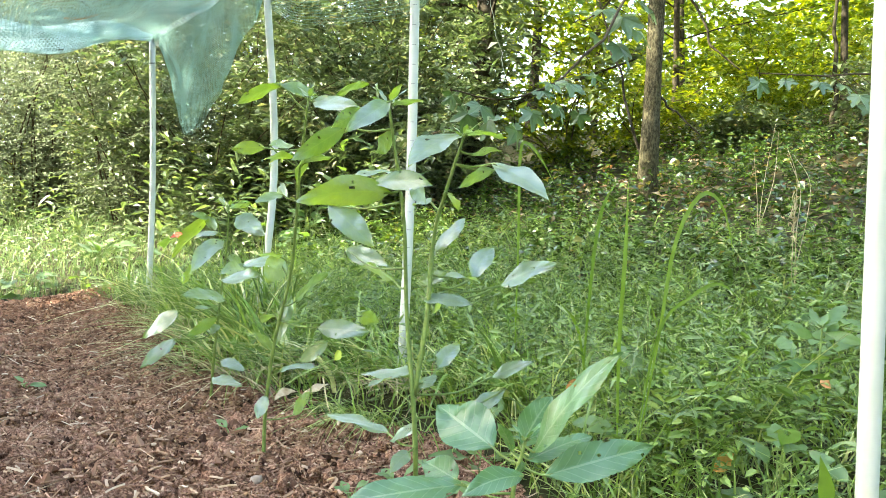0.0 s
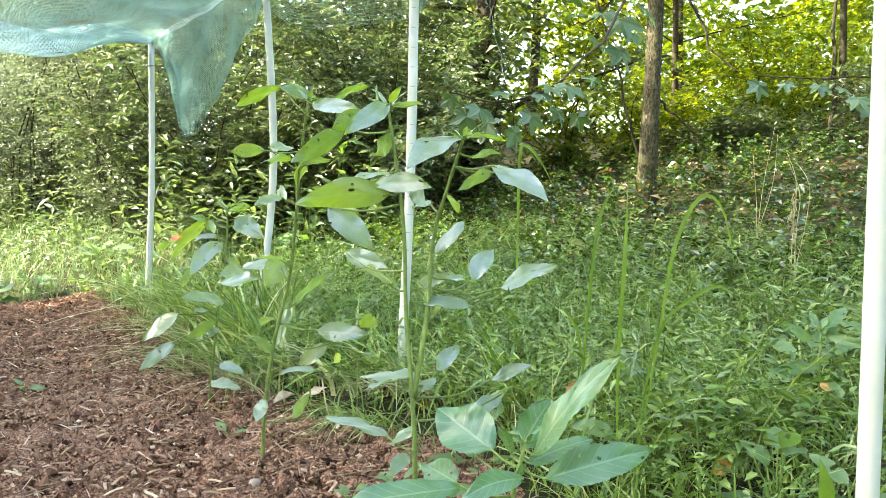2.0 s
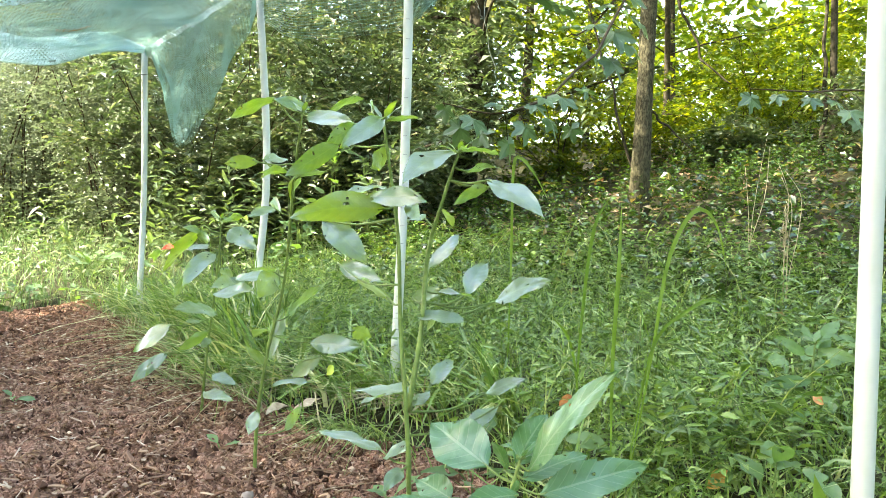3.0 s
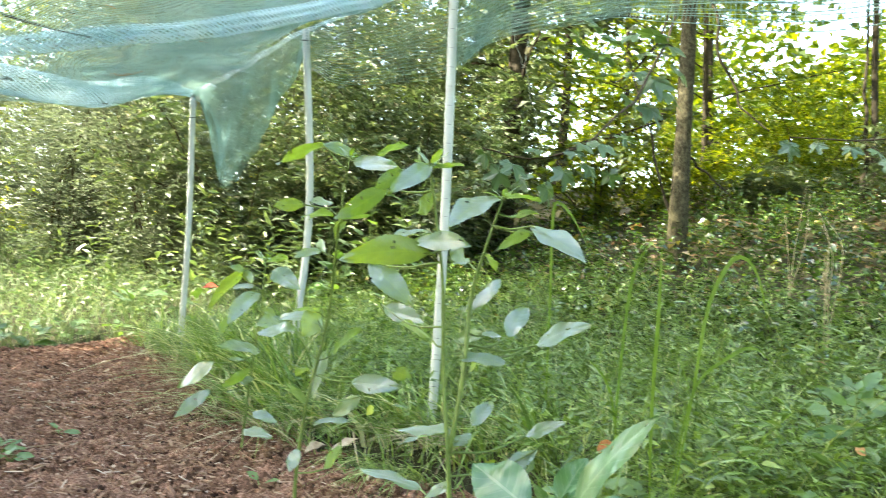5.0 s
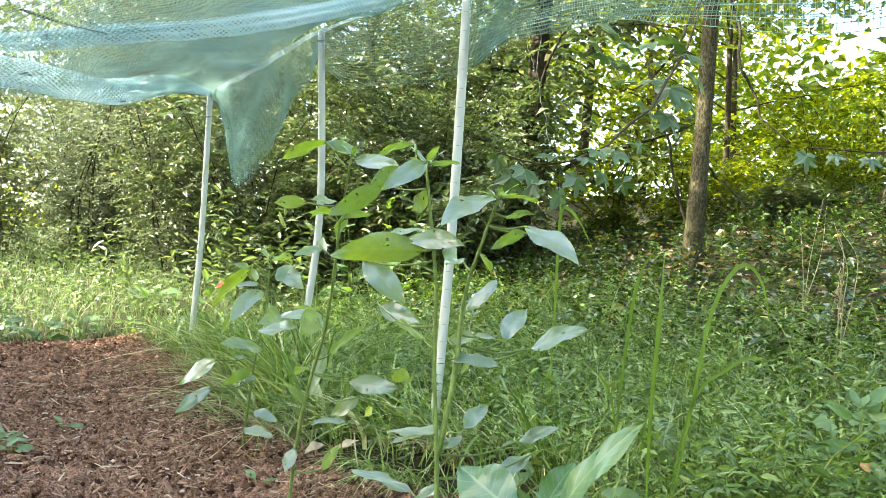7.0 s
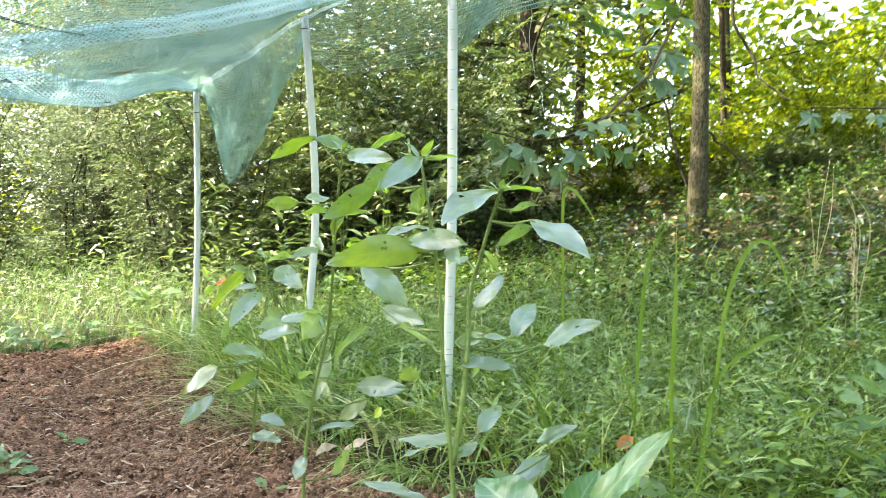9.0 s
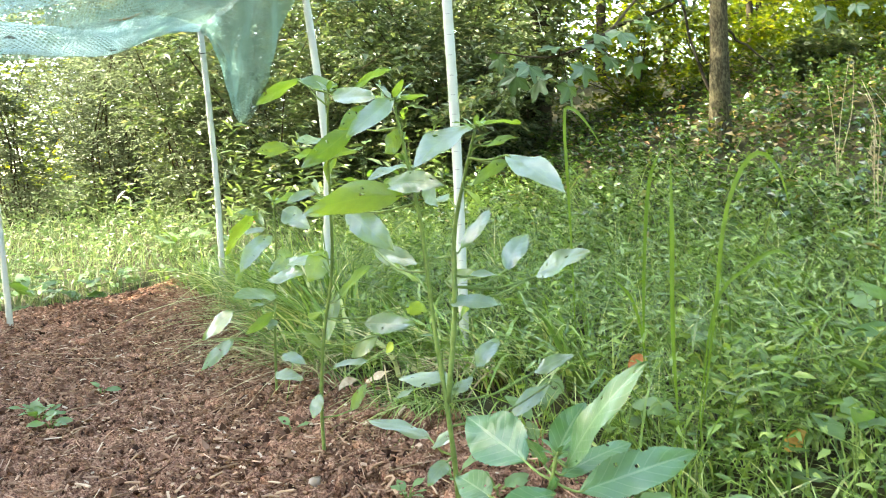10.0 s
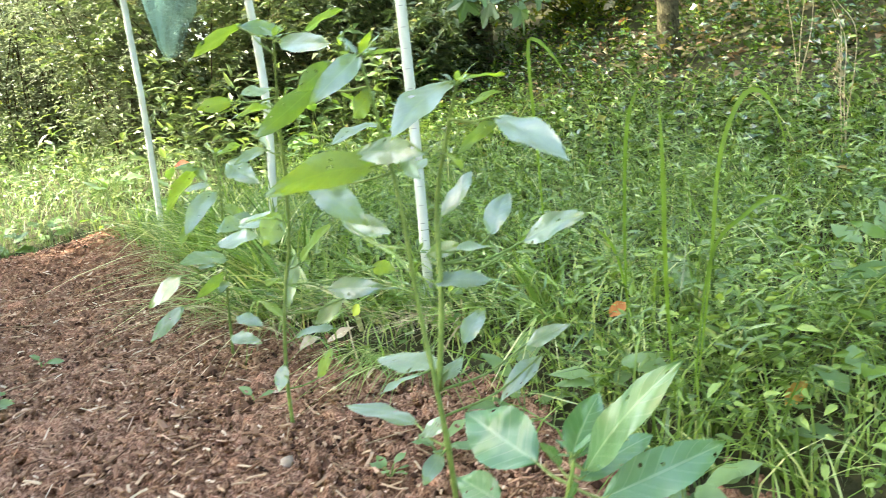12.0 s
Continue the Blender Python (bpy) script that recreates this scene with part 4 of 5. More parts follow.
# tufts of long grass: blades that spring from one crown and arch outwards
def tuft(x, y, count, reach, bias, spread, label, mat=None, fall=0.85, wide=(0.0036, 0.0092)):
    n = count
    head = bias + RNG.normal(0, spread, n)
    off = RNG.normal(0, 0.018, (n, 2))
    z0 = float(land(x, y))
    lean = np.clip(RNG.normal(fall, 0.45, n), max(0.1, fall - 0.75), 1.95)
    v, f = blades(np.column_stack((off, np.full(n, -0.01))), head, RNG.uniform(0.45, 1.0, n) * reach, lean, RNG.uniform(*wide, n), 7)
    ob = piece("grass_tuft", v, f, mat or LONG_GRASS)
    ob.location = (x, y, z0)
    return tagged(ob, label, "grass", "grass tufts")


for q in range(58):
    r = -0.05 + 2.55 * q / 58 + RNG.normal(0, 0.03)
    back = float(np.interp(r, [1.65, 1.95], [0, 1]))
    s = float(edge_line(np.array(r))) + RNG.uniform(0.02, 0.30) + 0.13 * back
    x, y = xy(r, s)
    tuft(x, y, int(RNG.integers(11, 19)), RNG.uniform(0.26, 0.46) * (1 - 0.25 * back), math.atan2(-0.40, -0.92), 1.25, "tuft of long arching grass overhanging the bed", fall=1.15, wide=(0.006, 0.015))
for q in range(26):
    r = 0.5 + 1.9 * q / 26 + RNG.normal(0, 0.03)
    s = float(edge_line(np.array(r))) + RNG.uniform(0.0, 0.14) + 0.16 * float(np.interp(r, [1.65, 1.95], [0, 1]))
    x, y = xy(r, s)
    tuft(x, y, int(RNG.integers(8, 16)), RNG.uniform(0.18, 0.34), math.atan2(-0.25, -0.97), 1.0, "flattened thatch of grass swept over the bed's edge", (LONG_GRASS, DRY_GRASS)[q % 2], fall=1.85, wide=(0.004, 0.010))
for k in range(6):
    tuft(-0.30 + 0.035 * k, 2.27 - 0.03 * k, 22, 0.18, -1.75, 0.5, "skirt of grass hanging over the edge of the soil", LONG_GRASS, fall=1.75, wide=(0.003, 0.007))
for (x, y, k) in ((-0.74, 2.98, 26), (-0.82, 3.04, 24), (-0.66, 2.90, 24), (-0.90, 3.10, 22), (-0.58, 2.80, 24)):
    tuft(x, y, k, 0.52, -2.0, 2.0, "tall tuft of green grass round the bent pole", GRASS, fall=0.55, wide=(0.005, 0.010))
for q in range(80):
    r, s = RNG.uniform(0.3, 3.6), RNG.uniform(0.0, 1.3)
    x, y = xy(r, s)
    if y > 1.25:
        tuft(x, y, int(RNG.integers(14, 34)), RNG.uniform(0.14, 0.28), RNG.uniform(0, 6.28), 2.5, "tuft of rough grass among the weeds")
for q in range(22):
    r = 0.1 + 1.8 * q / 22 + RNG.normal(0, 0.05)
    s = float(edge_line(np.array(r))) + RNG.uniform(-0.06, 0.08)
    x, y = xy(r, s)
    tuft(x, y, int(RNG.integers(7, 15)), RNG.uniform(0.16, 0.34), math.atan2(-0.3, -0.95), 1.3, "dry straw-coloured grass lying over the soil", DRY_GRASS, fall=1.9, wide=(0.002, 0.005))
for q in range(34):
    r, s = RNG.uniform(2.7, 3.55), RNG.uniform(-0.3, 0.25)
    x, y = xy(r, s)
    if y > 1.0 and x < 0.75:
        tuft(x, y, int(RNG.integers(10, 22)), RNG.uniform(0.14, 0.30), RNG.uniform(0, 6.28), 2.5, "tuft of rough grass at the bed's corner", GRASS)
for q in range(60):
    r, s = RNG.uniform(-4.5, 0.0), RNG.uniform(0.1, 2.6)
    x, y = xy(r, s)
    tuft(x, y, int(RNG.integers(18, 36)), RNG.uniform(0.18, 0.40), RNG.uniform(0, 6.28), 2.5, "tuft of pale meadow grass", MEADOW)


# thin grass on the open side
x, y = RNG.uniform(-7, 6, 26000), RNG.uniform(-6, 4, 26000)
r, s = rs(x, y)
k = ((r > 3.3) | (s < -2.75) | (r < -0.9)) & (s < -0.3) & ~((r < 0.5) & (y > 3.3)) & ((np.abs(x - 0.15) > 0.5) | (np.abs(y) > 0.6))
x, y = x[k], y[k]
tagged(piece("lawn", *blades(np.stack((x, y, land(x, y) - 0.01), 1), RNG.uniform(0, 6.28, len(x)), RNG.uniform(0.05, 0.13, len(x)), RNG.uniform(0.3, 1.0, len(x)), RNG.uniform(0.007, 0.013, len(x)), 2), GRASS),
       "short trodden grass beside the bed", "grass", kind="stuff")


def weeds(name, n, region, stem_h, leaf_l, per, mat, label, keep, category="weeds", jitter=0.6, slim=(0.26, 0.48)):
    """Low leafy plants: short stems with leaves all along them."""
    x, y, z, r, s = grass_sites(n, *region)
    k = keep(x, y, r, s)
    x, y, z = x[k], y[k], z[k]
    n = len(x)
    h = RNG.uniform(*stem_h, n)
    lean = RNG.normal(0, 0.3, (n, 2))
    t = np.tile(np.linspace(0.25, 1.0, per), n)
    i = np.repeat(np.arange(n), per)
    base = np.stack((x[i] + lean[i, 0] * h[i] * t, y[i] + lean[i, 1] * h[i] * t, z[i] + h[i] * t), 1)
    a = np.tile(np.arange(per) * 2.4, n) + RNG.uniform(0, 6.28, n)[i] + RNG.normal(0, 0.3, n * per)
    el = RNG.normal(0.15, 0.35, n * per)
    ax = np.stack((np.cos(a) * np.cos(el), np.sin(a) * np.cos(el), np.sin(el)), 1)
    L = RNG.uniform(*leaf_l, n * per)
    up = np.array((0, 0, 1.0)) + RNG.normal(0, jitter, (n * per, 3))
    return tagged(piece(name, *(leaf_cloud if name in ("meadow_weeds", "bank_cover") else round_leaf_cloud)(base, ax, up, L, L * RNG.uniform(*slim, n * per)), mat), label, category, kind="stuff")


weeds("low_weeds", 1950, (-0.2, 4.4, -0.3, 2.0), (0.04, 0.20), (0.010, 0.030), 9, WEED, "low broad-leaved weeds among the grass",
      lambda x, y, r, s: (s > edge_line(r) + 0.03) & (y > 0.85), slim=(0.4, 0.65))
weeds("upright_weeds", 420, (0.2, 4.2, -0.15, 1.7), (0.14, 0.30), (0.016, 0.040), 15, WEED, "upright narrow-leaved weeds",
      lambda x, y, r, s: (s > edge_line(r) + 0.1) & (y > 1.25), slim=(0.18, 0.32))
weeds("stilt_grass", 1000, (0.5, 4.3, -0.24, 1.5), (0.10, 0.28), (0.022, 0.058), 11, STILT, "sprawling stilt grass with pale lance-shaped leaves",
      lambda x, y, r, s: (s > edge_line(r) + 0.07) & (y > 1.15) & (RNG.random(len(x)) < np.interp(s, [-0.25, 0.1, 1.0, 1.5], [0.6, 1, 0.8, 0.3])), jitter=0.42, slim=(0.11, 0.20))
weeds("round_weeds", 520, (1.2, 4.4, 0.0, 1.6), (0.08, 0.22), (0.014, 0.032), 12, STILT, "soft pale weeds with oval leaves",
      lambda x, y, r, s: (y > 1.2), jitter=0.38, slim=(0.42, 0.62))
weeds("edge_weeds", 300, (2.25, 3.2, -0.25, 0.35), (0.12, 0.24), (0.016, 0.042), 16, WEED, "leafy weeds round the tall grass",
      lambda x, y, r, s: (s > edge_line(r) + 0.05) & (y > 1.2) & (y < 1.75), slim=(0.2, 0.4))
weeds("meadow_weeds", 2600, (-6.0, 0.2, -1.6, 4.5), (0.05, 0.22), (0.03, 0.07), 6, MEADOW, "pale weeds in the sunlit meadow",
      lambda x, y, r, s: ((r < -0.75 - 0.35 * np.clip(-s - 0.4, 0, 2)) | (s > -0.05)) & (x < -0.7))
weeds("bank_cover", 10500, (-1.5, 9.0, 0.8, 8.0), (0.04, 0.26), (0.022, 0.060), 9, COVER, "dense dark leafy ground cover on the bank",
      lambda x, y, r, s: (x > -1.2 - 0.25 * (y - 4)) & (y > 1.6) & (RNG.random(len(x)) < np.interp(s, [0.8, 1.5, 3.0, 4.0, 9], [0.4, 1, 0.9, 0.6, 0.5]) * np.where((s > 1.6) & (np.sin(3.1 * x + 2 * np.sin(2.3 * y)) * np.sin(4.3 * y + 1.5 * np.sin(3.7 * x)) < -0.12), 0.30, 1.0)), jitter=0.32, slim=(0.5, 0.72))
weeds("tall_weeds", 420, (-4.2, 1.5, 0.1, 3.2), (0.25, 0.75), (0.05, 0.11), 16, SHRUB_PALE, "tall pale weeds in front of the thicket",
      lambda x, y, r, s: (x < -0.5) & (y > 4.7) & (x > -5.5) & (y < 7), jitter=0.4, slim=(0.2, 0.34))


# ---- shrubs and trees ----
def wander(start, direction, length, n, wobble, lift=0.0):
    p, d = np.array(start, float), np.array(direction, float)
    out = [p.copy()]
    for _ in range(n):
        d = d + RNG.normal(0, wobble, 3) + np.array((0, 0, lift))
        d /= np.linalg.norm(d)
        p = p + d * length / n
        out.append(p.copy())
    return np.array(out)


def twigs_to_leaves(starts, dirs, lengths, per, leaf_l, droop=0.25, ratio=(0.4, 0.6)):
    n = len(starts)
    i = np.repeat(np.arange(n), per)
    t = np.tile(np.linspace(0.15, 1.0, per), n)
    base = starts[i] + dirs[i] * (lengths[i] * t)[:, None] - np.array((0, 0, 1.0)) * (droop * lengths[i] * t**2)[:, None]
    flat = unit(np.cross(dirs, np.array((0, 0, 1.0)) + RNG.normal(0, 0.2, (n, 3))))
    sgn = np.tile(np.where(np.arange(per) % 2, 1.0, -1.0), n)[:, None]
    ax = dirs[i] * 0.6 + flat[i] * sgn + RNG.normal(0, 0.3, (n * per, 3)) - np.array((0, 0, 0.25))
    up = np.array((0, 0, 1.0)) + RNG.normal(0, 0.36, (n * per, 3))
    L = RNG.uniform(*leaf_l, n * per)
    return far_leaf_cloud(base, ax, up, L, L * RNG.uniform(*ratio, n * per))


def shrub(foot, height, spread, stems, twigs, per, leaf_l, mat, label, name="shrub", category="shrub", group="shrubs at the wood's edge"):
    e = empty(name, foot, label, category, group)
    tubes, st, di, le = [], [], [], []
    for _ in range(stems):
        a = RNG.uniform(0, 6.28)
        lean = RNG.uniform(0.1, 0.8) * spread / height
        d = np.array((math.cos(a) * lean, math.sin(a) * lean, 1.0))
        line = wander((RNG.normal(0, 0.08), RNG.normal(0, 0.08), -0.05), d / np.linalg.norm(d), height * RNG.uniform(0.7, 1.15), 9, 0.16, -0.03)
        tubes.append(tube(line, np.linspace(0.006, 0.0025, 10), 5, False))
        m = twigs // stems
        t = RNG.uniform(0.08, 1.0, m) * 9
        k = np.clip(t.astype(int), 0, 8)
        p = line[k] + (line[k + 1] - line[k]) * (t - k)[:, None]
        ang = RNG.uniform(0, 6.28, m)
        el = RNG.normal(0.15, 0.4, m)
        st.append(p), di.append(np.stack((np.cos(ang) * np.cos(el), np.sin(ang) * np.cos(el), np.sin(el)), 1))
        le.append(RNG.uniform(0.25, 0.75, m) * spread * 0.7)
    for q in tubes:
        piece("branch", *q, TWIG, e)
    piece("foliage", *twigs_to_leaves(np.concatenate(st), np.concatenate(di), np.concatenate(le), per, leaf_l), mat, e)
    return e


def tree(foot, height, radius, crown_from, crown_r, limbs, twigs, per, leaf_l, label, bark_mat=BARK, mat=WOOD, lean=(0, 0), name="tree", sway=1.0):
    e = empty(name, foot, label, "tree", "trees of the wood")
    n = 14
    zz = np.linspace(-0.1, height, n)
    line = np.stack((lean[0] * zz + sway * 0.006 * height * np.sin(zz * 0.9 + foot[0]), lean[1] * zz + sway * 0.006 * height * np.sin(zz * 1.1 + foot[1]), zz), 1)
    r = np.interp(np.linspace(0, 1, n), [0, 0.03, 0.1, 1], [1.45, 1.15, 1.0, 0.25]) * radius
    fine = smooth_path(line, 60)
    rf = np.interp(np.linspace(0, 1, 60), np.linspace(0, 1, n), r) * (1 + RNG.normal(0, 0.025, 60))
    piece("trunk", *tube(fine, rf, 14), bark_mat, e, smooth=True)
    tubes, st, di, le = [], [], [], []
    for q in range(limbs):
        z0 = crown_from + (height - crown_from) * (q + RNG.random()) / limbs * 0.95
        p0 = np.array([np.interp(z0, zz, line[:, 0]), np.interp(z0, zz, line[:, 1]), z0])
        a = q * 2.4 + RNG.normal(0, 0.4)
        reach = crown_r * RNG.uniform(0.6, 1.1) * (1.1 - 0.6 * (z0 - crown_from) / (height - crown_from + 0.01))
        limb = wander(p0, (math.cos(a), math.sin(a), 0.35), reach, 7, 0.16, 0.0)
        tubes.append(tube(limb, np.linspace(radius * 0.28, radius * 0.06, 8), 6, False))
        m = twigs // limbs
        t = RNG.uniform(0.15, 1.0, m) * 7
        k = np.clip(t.astype(int), 0, 6)
        ang = RNG.uniform(0, 6.28, m)
        el = RNG.normal(0.05, 0.35, m)
        st.append(limb[k] + (limb[k + 1] - limb[k]) * (t - k)[:, None])
        di.append(np.stack((np.cos(ang) * np.cos(el), np.sin(ang) * np.cos(el), np.sin(el)), 1))
        le.append(RNG.uniform(0.3, 0.9, m) * crown_r * 0.42)
    if limbs:
        for q in tubes:
            piece("limb", *q, bark_mat, e)
        piece("crown", *twigs_to_leaves(np.concatenate(st), np.concatenate(di), np.concatenate(le), per, leaf_l), mat, e)
    return e


def on_land(x, y):
    return (x, y, float(land(x, y)))


# the tree on the bank and its darker neighbour with climbers
tree(on_land(0.830, 4.86), 7.5, 0.045, 1.9, 2.8, 26, 690, 12, (0.07, 0.13), "slender grey-brown tree trunk on the bank", lean=(0.008, 0), sway=0.3)
tree(on_land(-0.22, 6.5), 8.0, 0.075, 0.5, 1.3, 40, 850, 14, (0.05, 0.11), "dark tree overgrown with climbers", bark_mat=DARK_BARK, mat=THICKET, lean=(0.01, 0))
for (x, y, h, r, c0, cr) in ((2.6, 7.0, 6.5, 0.028, 1.4, 1.7), (1.6, 9.0, 9.0, 0.030, 0.8, 2.6), (4.2, 8.0, 8.0, 0.032, 1.3, 2.2), (-2.2, 9.5, 9.0, 0.06, 1.0, 2.8),
                             (-4.8, 9.8, 9.0, 0.06, 0.8, 3.0), (6.5, 9.5, 9.0, 0.06, 0.8, 2.8), (0.2, 11.5, 10.0, 0.06, 0.8, 3.0),
                             (-7.5, 9.0, 8.0, 0.06, 0.8, 2.8), (8.5, 13.0, 11.0, 0.06, 0.8, 3.4), (-5.5, 14.0, 11.0, 0.06, 0.8, 3.6), (0.9, 10.2, 8.0, 0.03, 0.4, 2.2), (2.3, 12.5, 9.0, 0.04, 0.4, 2.6)):
    tree(on_land(x, y), h, r, c0, cr, 22, 700, 15, (0.065, 0.13), "woodland tree with backlit yellow-green leaves", bark_mat=DARK_BARK, mat=SHRUB if x < -1.5 else WOOD)

# shrubs: the pale thicket beyond the meadow, the dark one in the middle, the brush on the bank
for (x, y, h, sp) in ((-2.6, 6.0, 2.4, 1.1), (-3.6, 6.4, 2.8, 1.2), (-4.6, 6.6, 2.8, 1.2), (-3.7, 8.7, 3.4, 1.3), (-3.0, 7.3, 3.4, 1.3), (-4.3, 7.8, 3.6, 1.4), (-5.2, 8.6, 3.2, 1.4), (-2.1, 7.2, 3.2, 1.1)):
    shrub(on_land(x, y), h, sp, 13, 1100, 22, (0.019, 0.048), SHRUB, "dense pale olive-green shrub beyond the meadow")
for (x, y, h, sp) in ((-1.7, 5.7, 1.8, 0.8), (-1.5, 6.9, 3.0, 1.0), (-0.9, 5.6, 1.5, 0.8), (-0.45, 6.2, 1.4, 0.5), (-0.8, 6.8, 2.6, 1.1)):
    shrub(on_land(x, y), h, sp, 14, 1050, 14, (0.028, 0.068), THICKET, "dark tangled thicket with bare twigs inside")
for (x, y, h, sp) in ((1.9, 7.0, 0.4, 0.7), (2.8, 6.2, 0.8, 0.9), (2.2, 7.8, 1.1, 1.0), (3.8, 7.2, 1.0, 1.1), (1.2, 8.2, 1.2, 1.0), (3.0, 9.2, 1.6, 1.2), (4.8, 6.6, 1.2, 1.1), (0.5, 7.4, 1.5, 0.9)):
    shrub(on_land(x, y), h, sp, 9, 260, 14, (0.035, 0.08), (THICKET, WOOD)[y > 7], "loose woodland brush on the bank")

# far wood behind everything
n = 60000
x, y = RNG.uniform(-24, 24, n), RNG.uniform(13.5, 22, n)
z = land(x, y) + RNG.uniform(0, 1, n) ** 1.2 * (8.5 + 2.0 * np.sin(x * 0.8) + 1.2 * np.sin(x * 2.3)) * np.interp(x, [2.0, 3.0, 6.4, 8.0], [1.0, 0.41, 0.41, 1.0])
a = RNG.uniform(0, 6.28, n)
L = RNG.uniform(0.13, 0.32, n)
tagged(piece("far_wood", *far_leaf_cloud(np.stack((x, y, z), 1), np.stack((np.cos(a), np.sin(a), RNG.normal(-0.3, 0.4, n)), 1), RNG.normal(0, 0.6, (n, 3)) + np.array((0, 0, 0.8)), L, L * 0.6), WOOD),
       "distant green woodland", "trees", kind="stuff")

# unseen trees beside and behind the open side, added to shade the bed
for (x, y, h, c0, cr, tw) in ((-5.3, -0.9, 7.4, 2.0, 2.2, 1450), (-5.7, 0.62, 6.8, 2.2, 2.15, 1800), (-6.7, 1.75, 4.9, 2.1, 1.3, 1500), (-4.3, 2.7, 6.4, 2.7, 2.7, 210)):
    tree(on_land(x, y), h, 0.09, c0, cr, 28, tw, 9, (0.13, 0.24), "unseen broad-leaved tree added to shade the bed", bark_mat=DARK_BARK)
# unseen outer ring, added to cut low skylight into the bed
for (x, y, h) in ((-7.5, -8.0, 9.0), (-3.0, -9.5, 9.0), (1.5, -9.0, 9.5), (5.5, -7.5, 9.0), (8.0, -3.5, 9.0), (9.5, 0.5, 9.5), (9.0, 4.5, 9.0), (-11.0, -5.5, 7.0), (-14.0, 1.0, 4.5)):
    tree(on_land(x, y), h, 0.10, 0.5, 3.4, 18, 760, 8, (0.28, 0.5), "unseen broad tree added to cut low skylight", bark_mat=DARK_BARK)

# dead leaves on the bank
n = 9500
r, s = RNG.uniform(-1.0, 9.0, n), RNG.uniform(1.6, 8.5, n)
x, y = xy(r, s)
k = (x > -0.8) & (y > 2.5)
x, y = x[k], y[k]
a = RNG.uniform(0, 6.28, len(x))
L = RNG.uniform(0.025, 0.065, len(x))
tagged(piece("leaf_litter", *leaf_cloud(np.stack((x, y, land(x, y) + RNG.uniform(0.005, 0.05, len(x))), 1), np.stack((np.cos(a), np.sin(a), RNG.normal(0, 0.25, len(x))), 1),
       np.array((0, 0, 1.0)) + RNG.normal(0, 0.35, (len(x), 3)), L, L * 0.6), LITTER), "fallen brown leaves on the bank, palest ones as sun flecks", "leaf litter", kind="stuff")


# ---- single plants and small things ----
def strip(points, width, n=18, face=(0.2, -1.0, 0.3)):
    """A long grass blade along a rounded line, keeled along the middle."""
    c = smooth_path(points, n)
    t = unit(np.gradient(c, axis=0))
    sd = unit(np.cross(t, np.array(face)))
    nn = np.cross(sd, t)
    w = width * np.interp(np.linspace(0, 1, n), [0, 0.3, 0.65, 1], [0.2, 0.8, 1.0, 0.0])[:, None] / 2
    v = np.stack((c - sd * w + nn * w * 0.35, c, c + sd * w + nn * w * 0.35), 1).reshape(-1, 3)
    i = np.arange(n - 1)[:, None] * 3
    return v, np.concatenate((np.concatenate((i, i + 1, i + 4, i + 3), 1), np.concatenate((i + 1, i + 2, i + 5, i + 4), 1)))


def tall_grass(foot, lines, widths, label):
    e = empty("tall_grass", foot, label, "grass", "tall grass plants")
    for line, w in zip(lines, widths):
        v, f = strip(line, w)
        piece("blade", v - np.array(foot), f, BLADE, e, smooth=True)
    return e


tall_grass((0.38, 1.60, 0.16), [[(0.395, 1.60, 0.15), (0.427, 1.60, 0.376), (0.453, 1.62, 0.551), (0.499, 1.64, 0.641), (0.543, 1.65, 0.617), (0.574, 1.66, 0.502)],
                                [(0.362, 1.60, 0.15), (0.357, 1.60, 0.352), (0.361, 1.60, 0.528), (0.364, 1.62, 0.670)],
                                [(0.390, 1.60, 0.15), (0.427, 1.60, 0.386), (0.484, 1.60, 0.456), (0.533, 1.60, 0.48), (0.575, 1.60, 0.445)]],
           (0.0085, 0.0085, 0.007), "tall arching blades of coarse green grass")
tall_grass((0.32, 1.90, 0.20), [[(0.315, 1.90, 0.18), (0.322, 1.90, 0.40), (0.340, 1.90, 0.60), (0.379, 1.90, 0.685)], [(0.33, 1.90, 0.18), (0.30, 1.88, 0.35), (0.25, 1.85, 0.42)]], (0.008, 0.0065),
           "tall green grass blades at the edge of the weeds")
tall_grass((0.163, 2.20, 0.20), [[(0.165, 2.20, 0.18), (0.164, 2.20, 0.50), (0.160, 2.20, 0.745), (0.178, 2.20, 0.775), (0.215, 2.20, 0.735), (0.254, 2.20, 0.665)]], (0.009,), "single tall grass blade folded over near its tip")


def dry_stalk(foot, lines, label, tuft=None):
    e = empty("dry_stalk", foot, label, "dry plant", "dry stalks")
    for line in lines:
        c = smooth_path(line, 22)
        piece("stalk", *tube(c - np.array(foot), np.linspace(0.0016, 0.0008, 22), 6), STRAW, e, smooth=True)
    if tuft:
        n = 60
        p = np.array(tuft) - np.array(foot) + RNG.normal(0, 1, (n, 3)) * (0.006, 0.006, 0.035)
        tagged(piece("seed_head", *leaf_cloud(p, RNG.normal(0, 0.4, (n, 3)) + (0, 0, 1.0), RNG.normal(0, 1, (n, 3)), RNG.uniform(0.015, 0.03, n), RNG.uniform(0.003, 0.005, n)), STRAW, e), "pale fluffy seed head", kind="stuff")
    return e


